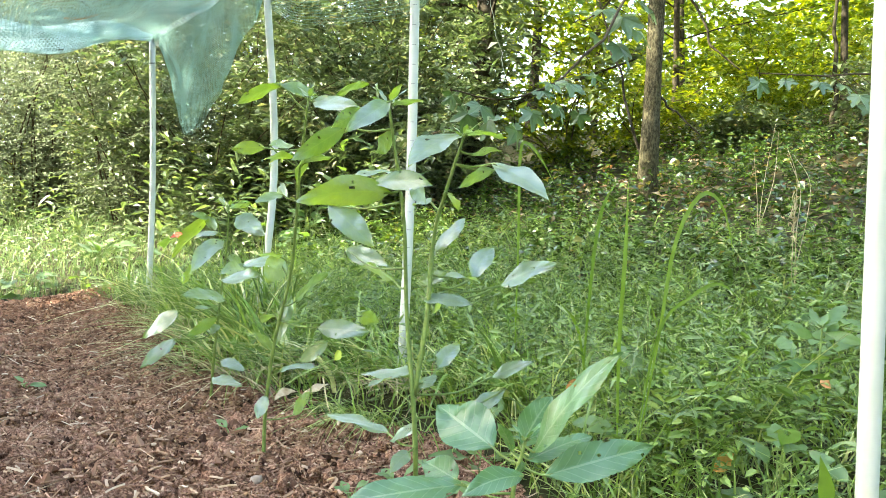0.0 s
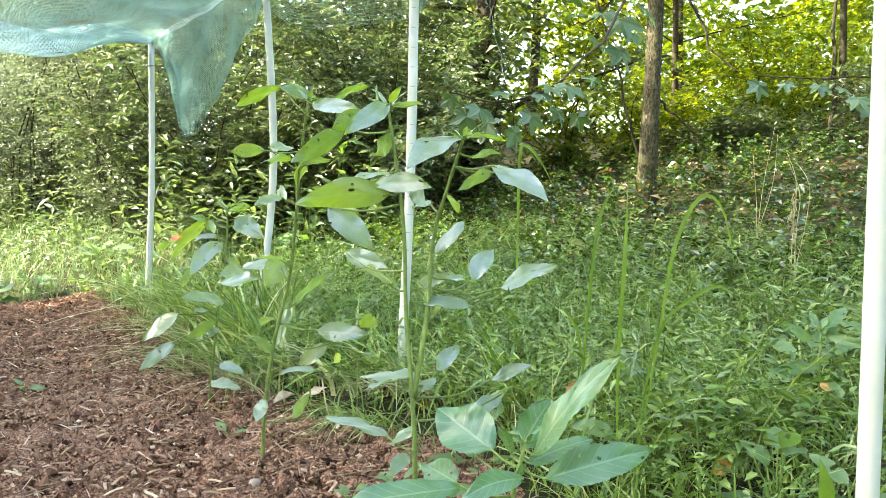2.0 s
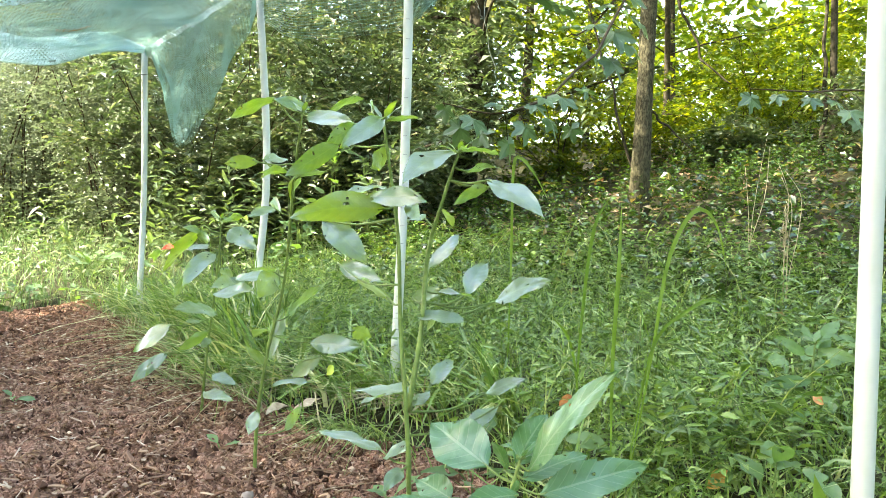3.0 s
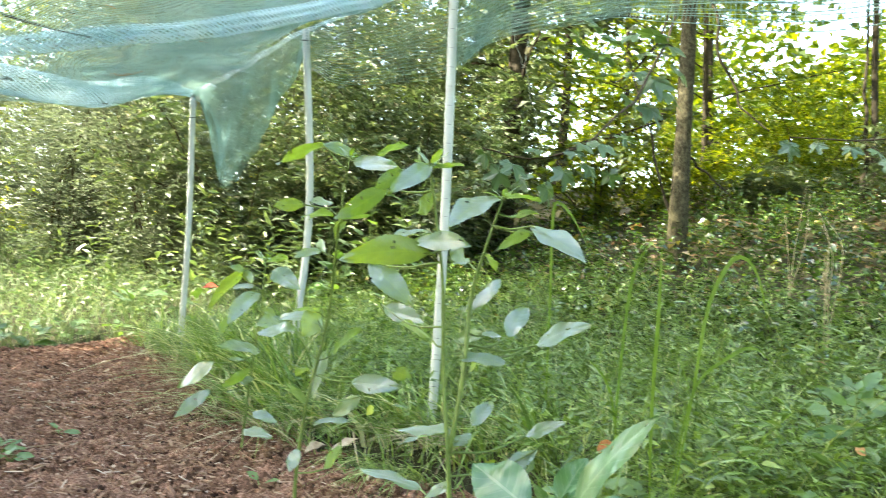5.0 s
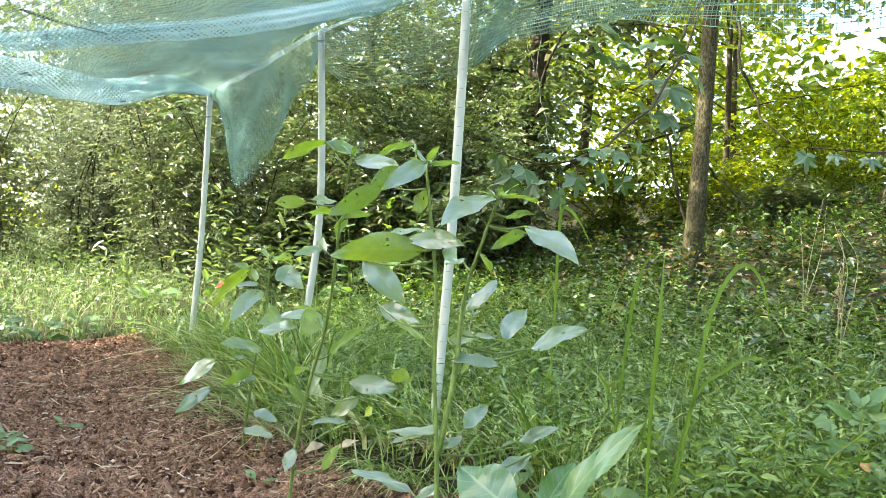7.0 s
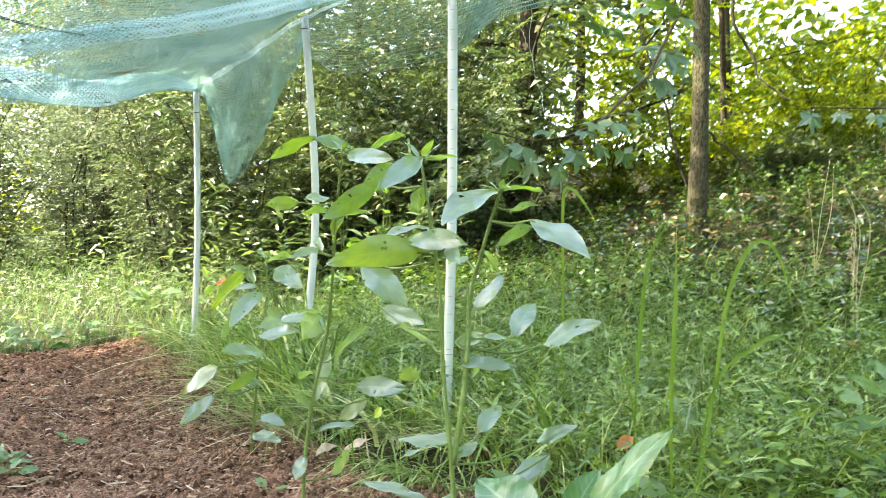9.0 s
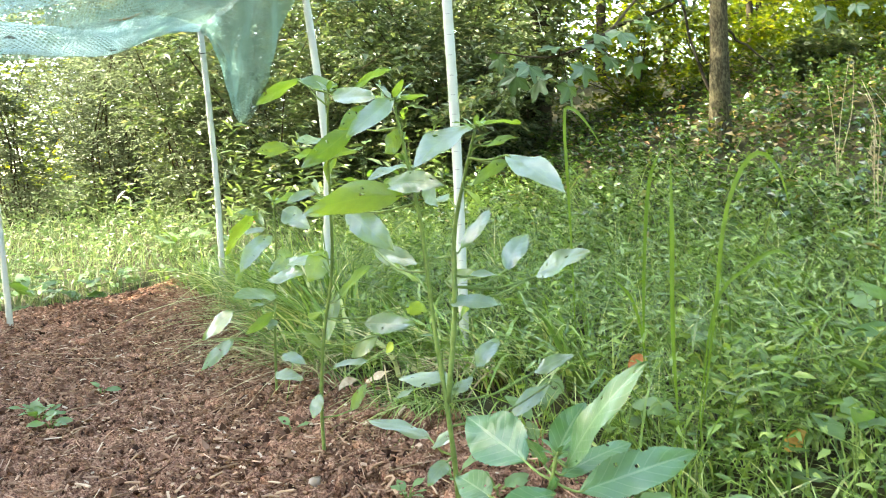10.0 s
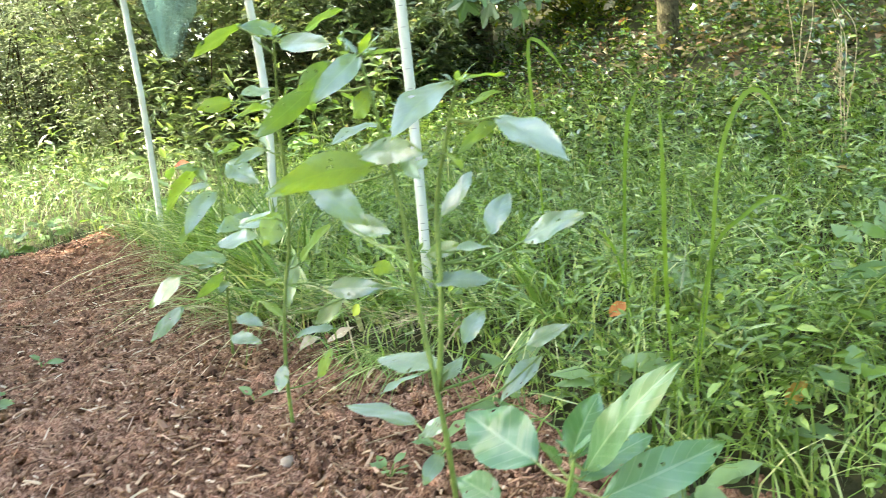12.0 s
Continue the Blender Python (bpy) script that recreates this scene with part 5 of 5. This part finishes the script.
dry_stalk((1.04, 2.87, 0.27), [[(1.04, 2.87, 0.25), (1.035, 2.87, 0.558), (1.039, 2.87, 0.739), (1.004, 2.87, 0.842)], [(1.05, 2.87, 0.25), (1.045, 2.87, 0.55), (1.052, 2.87, 0.70), (1.015, 2.87, 0.80)],
                               [(1.058, 2.89, 0.27), (1.060, 2.90, 0.46), (1.085, 2.90, 0.62), (1.088, 2.90, 0.74), (1.035, 2.90, 0.822)]], "pale dry weed stalks standing on the bank", (1.033, 2.87, 0.62))
dry_stalk((1.035, 3.30, 0.36), [[(1.035, 3.30, 0.34), (1.039, 3.30, 0.56), (1.050, 3.30, 0.738), (1.082, 3.30, 0.967)], [(1.038, 3.30, 0.5), (1.03, 3.30, 0.68), (1.01, 3.30, 0.86)], [(1.04, 3.30, 0.58), (1.085, 3.30, 0.76), (1.095, 3.30, 0.94)]],
          "forked straw-coloured dry stalk")


def palmate(c, out, face, size, mat, parent, origin):
    """A maple leaf: five toothed lobes round a stalk."""
    c, ax = np.array(c, float), unit(np.array(out, float))
    sd = unit(np.cross(ax, np.array(face, float)))
    nn = np.cross(sd, ax)
    pts = []
    for k in range(40):
        a = radians(-165 + 330 * k / 39)
        lobe = max(amount * math.exp(-((a - radians(mid)) / 0.30) ** 2) for mid, amount in ((0, 1.0), (58, 0.85), (-58, 0.85), (118, 0.45), (-118, 0.45)))
        r = 0.52 + 0.56 * lobe + 0.04 * (-1) ** k
        pts.append(c + ax * (size * 0.5 * r * math.cos(a) + size * 0.15) + sd * size * 0.5 * r * math.sin(a) + nn * size * (0.05 * math.sin(3 * a) - 0.16 * r * r))
    v = np.array([c + ax * size * 0.12] + pts)
    f = np.array([(0, k, k + 1) for k in range(1, 40)])
    return piece("leaf", v - np.array(origin), f, mat, parent)


def crooked(line, n):
    """A branch's line, with small kinks."""
    pts = np.array(line, float)
    t = np.linspace(0, len(pts) - 1, n)
    c = np.stack([np.interp(t, np.arange(len(pts)), pts[:, k]) for k in range(3)], 1)
    kink = np.repeat(RNG.normal(0, 0.012, (n // 3 + 1, 3)), 3, 0)[:n]
    kink = (kink + np.roll(kink, 1, 0)) / 2
    kink[0] = 0
    return c + kink


def leafy_branch(line, radius, spots, size, label, mat):
    foot = line[0]
    e = empty("overhanging_branch", foot, label, "branch", "overhanging branches")
    c = crooked(line, 24)
    piece("twig", *tube(c - np.array(foot), np.linspace(radius, radius * 0.3, 24), 7), TWIG, e, smooth=True)
    for k, q in enumerate(spots):
        q = np.array(q)
        j = c[np.linalg.norm(c - q, axis=1).argmin()]
        piece("leaf_stalk", *tube(smooth_path([j, (j + q) / 2 + np.array((0, 0, 0.01)), q], 7) - np.array(foot), 0.0013, 5), TWIG, e)
        out = unit(q - j + np.array((0.3 * math.sin(k * 2.4), -0.35, -0.25)) * 0.1)
        palmate(q, out, (0.3 * math.sin(k * 1.7), -0.22 + 0.22 * math.cos(k * 2.1), 0.95), size * (0.8 + 0.4 * ((k * 37) % 10) / 10), mat, e, foot)
    return e


leafy_branch([(0.84, 4.86, 2.45), (0.66, 4.10, 1.75), (0.46, 3.45, 1.28), (0.26, 3.16, 1.07), (0.06, 3.13, 1.01), (-0.11, 3.10, 1.03)], 0.008,
             [(-0.10, 3.14, 1.035), (0.00, 3.12, 0.995), (0.114, 3.16, 1.045), (0.215, 3.16, 1.052), (0.315, 3.16, 1.084), (0.19, 3.15, 0.98), (0.278, 3.17, 1.00), (0.046, 3.16, 0.956), (-0.04, 3.16, 0.975),
              (0.384, 3.20, 1.116), (0.36, 3.25, 0.99), (0.13, 3.20, 0.925), (0.25, 3.05, 1.06), (0.42, 3.4, 1.16)], 0.125, "low branch with glossy lobed leaves", MAPLE)
leafy_branch([(2.10, 4.30, 1.90), (1.75, 3.60, 1.35), (1.40, 3.10, 1.10), (0.93, 3.00, 1.09)], 0.007,
             [(1.208, 3.0, 1.068), (1.283, 3.0, 1.0), (1.135, 3.0, 1.076), (1.025, 3.0, 1.083), (0.94, 3.0, 1.081), (1.33, 3.0, 1.03), (1.45, 3.1, 1.05), (1.24, 2.95, 1.03)], 0.09, "leafy branch hanging in from the wood", MAPLE)

leafy_branch([(0.86, 4.80, 2.60), (0.78, 4.35, 2.15), (0.63, 4.00, 1.72), (0.48, 3.90, 1.52), (0.36, 3.86, 1.44)], 0.009,
             [(0.245, 3.9, 1.66), (0.342, 3.9, 1.70), (0.422, 3.9, 1.645), (0.51, 3.95, 1.611), (0.566, 3.9, 1.676), (0.63, 3.9, 1.641), (0.48, 3.85, 1.508), (0.566, 3.9, 1.50), (0.619, 3.9, 1.439),
              (0.463, 3.9, 1.407), (0.383, 3.85, 1.491), (0.551, 3.9, 1.373), (0.672, 3.95, 1.555), (0.30, 3.8, 1.56), (0.52, 4.0, 1.72), (0.40, 3.95, 1.58)], 0.17, "leafy branch drooping beside the trunk", MAPLE)


def bare_branch(line, radius, label):
    c = crooked(line, 26)
    e = empty("bare_branch", line[0], label, "branch", "bare branches in the wood")
    piece("twig", *tube(c - np.array(line[0]), np.linspace(radius, radius * 0.4, 26), 7), DARK_BARK, e, smooth=True)
    return e


bare_branch([(1.05, 5.60, 2.60), (1.155, 5.5, 1.969), (1.286, 5.5, 1.696), (1.43, 5.4, 1.54)], 0.012, "dark drooping branch behind the trunk")
bare_branch([(0.815, 4.90, 0.92), (0.745, 4.88, 1.15), (0.625, 4.88, 1.53), (0.53, 4.88, 1.85)], 0.010, "thin dark branch leaning off the trunk")
bare_branch([(0.865, 4.92, 1.34), (1.03, 4.92, 1.17), (1.14, 4.90, 1.04)], 0.008, "short dark branch beside the trunk")
bare_branch([(2.36, 6.50, 1.20), (2.354, 6.5, 1.59), (2.352, 6.5, 2.03), (2.33, 6.5, 2.8)], 0.022, "thin dark sapling stem")


def on_bed(x, y, lift=0.01):
    r, s = rs(x, y)
    return (x, y, float(bed_height(np.array(r), np.array(s))) + lift)


def rosette(foot, n, size, mat, label, name="weed", seed=0, lift=0.5):
    rnd = np.random.default_rng(seed)
    e = empty(name, foot, label, "weed", "broad-leaved weeds")
    for k in range(n):
        a = k * 2.4 + rnd.normal(0, 0.3)
        L = size * rnd.uniform(0.6, 1.15)
        z0 = rnd.uniform(0.15, lift) * size
        b = np.array((math.cos(a) * 0.3 * size, math.sin(a) * 0.3 * size, z0))
        t = b + np.array((math.cos(a) * L, math.sin(a) * L, rnd.uniform(-0.1, 0.6) * L))
        lf = leaf_piece("leaf", leaf_shape(b, t, L * rnd.uniform(0.4, 0.6), rnd.uniform(-10, 30), seed * 50 + k, bites=rnd.integers(0, 2), nu=11, nv=5), mat, e)
        piece("leaf_stalk", *tube(smooth_path([(0, 0, -0.01), b * 0.6, b], 7), 0.0016, 5), STEM, lf)
    return e


for k, (x, y, n, size) in enumerate(((-2.43, 4.08, 10, 0.11), (-2.56, 3.92, 9, 0.10), (-2.30, 4.22, 9, 0.10), (-2.70, 4.05, 8, 0.13), (-2.05, 4.25, 8, 0.08), (-1.62, 4.30, 9, 0.12), (-2.2, 4.75, 9, 0.14))):
    rosette(on_land(x, y), n, size, WEED_BROAD, "pale broad-leaved weed at the bed's far edge", seed=k + 1, lift=1.2)
for k, (x, y, n, size) in enumerate(((-1.24, 2.08, 8, 0.055), (-1.17, 2.03, 6, 0.05), (-1.29, 2.13, 7, 0.055), (-1.235, 2.36, 3, 0.05), (-0.50, 1.99, 2, 0.04), (-0.13, 1.60, 6, 0.045), (-0.05, 1.66, 5, 0.05), (0.04, 1.60, 5, 0.055))):
    rosette(on_bed(x, y), n, size, WEED_BROAD, "small green seedling in the mulch", name="seedling", seed=k + 20)
for k, (x, y, n, size) in enumerate(((0.26, 1.72, 7, 0.09), (0.62, 1.50, 7, 0.09), (0.80, 1.95, 8, 0.10), (0.10, 1.85, 7, 0.09), (0.48, 2.05, 8, 0.09), (1.05, 2.10, 8, 0.11), (0.72, 1.40, 6, 0.08), (1.2, 2.5, 8, 0.10), (0.9, 2.4, 8, 0.09), (0.35, 1.42, 6, 0.08))):
    rosette(on_land(x, y), n, size, WEED_BROAD, "dull green broad-leaved weed in the grass", seed=k + 40, lift=1.6)


def fallen_leaf(at, heading, size, mat, label, tilt=20, up=0.25):
    a = radians(heading)
    sh = leaf_shape((0, 0, 0), (math.cos(a) * size, math.sin(a) * size, up * size), size * 0.55, tilt, int(heading) + 7, curl=0.22, nu=11, nv=5)
    ob = leaf_piece("fallen_leaf", sh, mat, None)
    ob.location = at
    return tagged(ob, label, "dead leaf", "fallen leaves")


fallen_leaf((0.53, 1.58, 0.145), 40, 0.058, YELLOW_BROWN, "curled orange-brown dead leaf caught in the grass", 65, 0.45)
fallen_leaf((0.285, 1.96, 0.20), 40, 0.052, ORANGE, "bright orange-brown dead leaf in the grass", 50, 0.4)
fallen_leaf((-1.60, 4.24, 0.43), 10, 0.085, RED_LEAF, "bright red leaf on a weed by the pole", 30, 0.1)
fallen_leaf((0.775, 1.72, 0.28), 100, 0.035, DEAD, "brown dead leaf in the weeds", 60, 0.5)
fallen_leaf(on_bed(-0.475, 2.275, 0.02), 35, 0.065, PALE_LEAF, "pale curled dead leaf under the grass edge", 15, 0.35)
fallen_leaf(on_bed(-0.40, 2.27, 0.05), 20, 0.075, PALE_LEAF, "pale dry leaf lying on the grass edge", 10, 0.4)
fallen_leaf((-0.235, 1.90, 0.255), 80, 0.035, SUNLIT_LEAF, "small leaf coloured bright yellow as if sunlit", 60, 0.5)
fallen_leaf((0.74, 6.5, 0.96), 20, 0.08, ORANGE, "orange fallen leaf high on the bank", 60, 0.6)
fallen_leaf((0.69, 7.08, 1.10), 30, 0.11, PALE_LEAF, "pale fallen leaf high on the bank", 60, 0.6)

# broad pale leaves hanging in tiers before the thicket
for k, (x, y, z0, n, size) in enumerate(((-1.05, 4.95, 0.22, 11, 0.15), (-0.85, 5.05, 0.38, 10, 0.14), (-1.15, 5.1, 0.5, 9, 0.13), (-0.72, 5.2, 0.60, 9, 0.13), (-0.95, 5.2, 0.75, 8, 0.12), (-1.30, 5.0, 0.12, 9, 0.14), (-0.55, 5.1, 0.30, 9, 0.13))):
    gx, gy, gz = on_land(x, y)
    e = rosette((gx, gy, gz), n, size, WEED_BROAD, "leafy bramble-like weed with pale drooping leaves", seed=k + 120, lift=1.2 + 6 * z0)
# weed that carries the red leaf
rosette(on_land(-1.62, 4.24), 6, 0.12, WEED_BROAD, "green weed beside the corner pole", seed=77, lift=2.0)


def rubble(at, size, mat, name, label, category, seed):
    rnd = np.random.default_rng(seed)
    bm = bmesh.new()
    bmesh.ops.create_icosphere(bm, subdivisions=2, radius=1.0)
    sc = Vector((size, size * rnd.uniform(0.6, 0.9), size * rnd.uniform(0.45, 0.7)))
    for v in bm.verts:
        q = 1 + 0.35 * noise.noise(v.co * 1.3 + Vector((seed, 0, 0))) + 0.12 * noise.noise(v.co * 4)
        v.co = Vector((v.co.x * sc.x, v.co.y * sc.y, v.co.z * sc.z)) * q
    me = bpy.data.meshes.new(name)
    bm.to_mesh(me)
    bm.free()
    me.polygons.foreach_set("use_smooth", [True] * len(me.polygons))
    me.materials.append(mat)
    ob = new(name, me)
    ob.location, ob.rotation_euler = at, (0, 0, rnd.uniform(0, 6))
    return tagged(ob, label, category)


rubble(on_bed(-0.337, 1.672, 0.012), 0.021, STONE, "stone", "small pale stone on the mulch", "stone", 3)
for k, (r, s, size) in enumerate(((0.35, -0.55, 0.04), (0.42, -0.50, 0.03), (0.10, -0.30, 0.035), (0.16, -0.28, 0.03), (0.48, -0.72, 0.05), (1.2, -0.6, 0.03), (1.7, -0.55, 0.025), (1.9, -0.8, 0.03), (2.2, -0.65, 0.03), (1.45, -0.85, 0.025), (0.9, -0.95, 0.03), (2.5, -0.5, 0.03))):
    x, y = xy(r, s)
    rubble((x, y, float(bed_height(np.array(r), np.array(s))) + size * 0.2), size, SOIL, "soil_clod", "large crumbly clod of reddish soil", "soil", k + 5)

# sticks and straws lying on the bed
for k in range(46):
    r, s, a, L = RNG.uniform(-0.3, 2.9), RNG.uniform(-1.15, -0.3), RNG.uniform(0, 6.28), RNG.uniform(0.06, 0.20)
    x, y = xy(r, s)
    z = float(bed_height(np.array(r), np.array(s))) + 0.012
    m = RNG.normal(0, 0.010, 2)
    ob = piece("stick", *tube(smooth_path([(-L / 2 * math.cos(a), -L / 2 * math.sin(a), 0), (m[0], m[1], 0.004), (L / 2 * math.cos(a), L / 2 * math.sin(a), RNG.uniform(0, 0.01))], 9), np.linspace(0.0019, 0.0009, 9), 6), (DULL_STRAW, CHIP_STICK)[k % 2])
    ob.location = (x, y, z)
    tagged(ob, ("pale straw lying on the mulch", "brown twig lying on the mulch")[k % 2], "stick", "sticks on the bed")

# the pale bent straw that hangs over the edge, frayed at its end
straw = empty("bent_straw", (-0.33, 2.24, 0.10), "pale bent straw with a frayed end lying on the soil", "straw")
for line in ([(-0.345, 2.28, 0.14), (-0.30, 2.15, 0.09), (-0.225, 1.96, 0.055), (-0.195, 1.88, 0.052)], [(-0.195, 1.88, 0.052), (-0.185, 1.83, 0.05), (-0.19, 1.77, 0.048)], [(-0.195, 1.88, 0.052), (-0.165, 1.85, 0.055), (-0.155, 1.83, 0.05)]):
    piece("stalk", *tube(smooth_path(line, 14) - np.array((-0.33, 2.24, 0.10)), np.linspace(0.0021, 0.0014, 14), 6), STRAW, straw, smooth=True)
tall_grass((0.62, 1.26, 0.06), [[(0.625, 1.265, 0.05), (0.617, 1.255, 0.16), (0.610, 1.25, 0.225), (0.602, 1.25, 0.268)], [(0.63, 1.27, 0.05), (0.64, 1.26, 0.15), (0.652, 1.25, 0.21)]], (0.026, 0.018), "broad upright green blades beside the pole")

# thin white strings that hang from the net
for line in ([(0.014, 2.38, 1.299), (0.035, 2.38, 1.229), (0.053, 2.38, 1.178), (0.057, 2.38, 1.160)], [(0.058, 2.36, 1.295), (0.069, 2.36, 1.248), (0.064, 2.36, 1.170), (0.092, 2.36, 1.046), (0.113, 2.36, 0.970)]):
    c = smooth_path(line, 20) + RNG.normal(0, 0.002, (20, 3))
    ob = piece("string", *tube(c - np.array(line[0]), 0.0009, 5), WIRE)
    ob.location = line[0]
    tagged(ob, "thin pale string hanging from the netting", "string", "hanging strings")

# dead leaves and twigs lying on the net
def on_net(u, v):
    return tuple(roof(np.array([u]), np.array([v]))[0] + NO)


for k, (u, v, size, mat) in enumerate(((0.175, 0.942, 0.085, DEAD_DARK), (0.183, 0.958, 0.06, DEAD), (0.165, 0.93, 0.05, DEAD_DARK), (0.133, 0.292, 0.055, DEAD_DARK), (0.145, 0.31, 0.04, DEAD_DARK),
                                       (0.012, 0.525, 0.04, DEAD_DARK), (0.015, 0.57, 0.03, DEAD_DARK), (0.358, 0.283, 0.04, DEAD_DARK), (0.233, 0.49, 0.04, DEAD_DARK), (0.583, 0.417, 0.045, DEAD), (0.467, 0.90, 0.045, DEAD), (0.45, 0.692, 0.035, DEAD))):
    x, y, z = on_net(u, v)
    fallen_leaf((x, y, z + 0.004), k * 67, size, mat, "brown dead leaf lying on the netting", 10, 0.05)
for (a, b, r, mat, words) in (((0.46, 0.22), (0.44, 0.40), 0.005, DEAD_DARK, "thin dark twig lying on the netting"), ((0.233, 0.50), (0.235, 0.60), 0.006, DEAD, "short reddish-brown stick lying on the netting")):
    a, b = np.array(on_net(*a)) + (0, 0, 0.006), np.array(on_net(*b)) + (0, 0, 0.006)
    mid = (a + b) / 2
    ob = piece("stick", *tube(smooth_path([a - mid, (0, 0, -0.006), b - mid], 9), np.linspace(r, r * 0.6, 9), 7), mat, smooth=True)
    ob.location = mid
    tagged(ob, words, "stick", "sticks on the netting")

# the chips that can be told apart along the near side of the bed
chip_meshes = []
for k in range(14):
    L, W, H = RNG.uniform(0.014, 0.042), RNG.uniform(0.0035, 0.009), RNG.uniform(0.002, 0.0035)
    u = np.linspace(-0.5, 0.5, 4)
    wid = W * RNG.uniform(0.5, 1.0, 4)
    mid = np.stack((u * L, RNG.normal(0, W * 0.15, 4), 0.05 * L * np.cos(u * 3)), 1)
    v = np.stack([mid + np.stack((0 * u, a * wid / 2, np.full(4, b * H / 2)), 1) for a, b in ((-1, -1), (1, -1), (1, 1), (-1, 1))], 1).reshape(-1, 3)
    f = [[4 * q + a, 4 * q + (a + 1) % 4, 4 * q + 4 + (a + 1) % 4, 4 * q + 4 + a] for q in range(3) for a in range(4)] + [[3, 2, 1, 0], [12, 13, 14, 15]]
    chip_meshes.append(mesh_of("wood_chip", v, f, LONE_CHIP))
for k in range(290):
    r, s = RNG.uniform(0.2, 2.7), RNG.uniform(-1.1, -0.35)
    x, y = xy(r, s)
    ob = new("wood_chip", chip_meshes[k % 14])
    ob.parent = bed
    ob.location = (x, y, float(bed_height(np.array(r), np.array(s))) + 0.022)
    ob.rotation_euler = (RNG.normal(0, 0.3), RNG.normal(0, 0.25), RNG.uniform(0, 6.28))
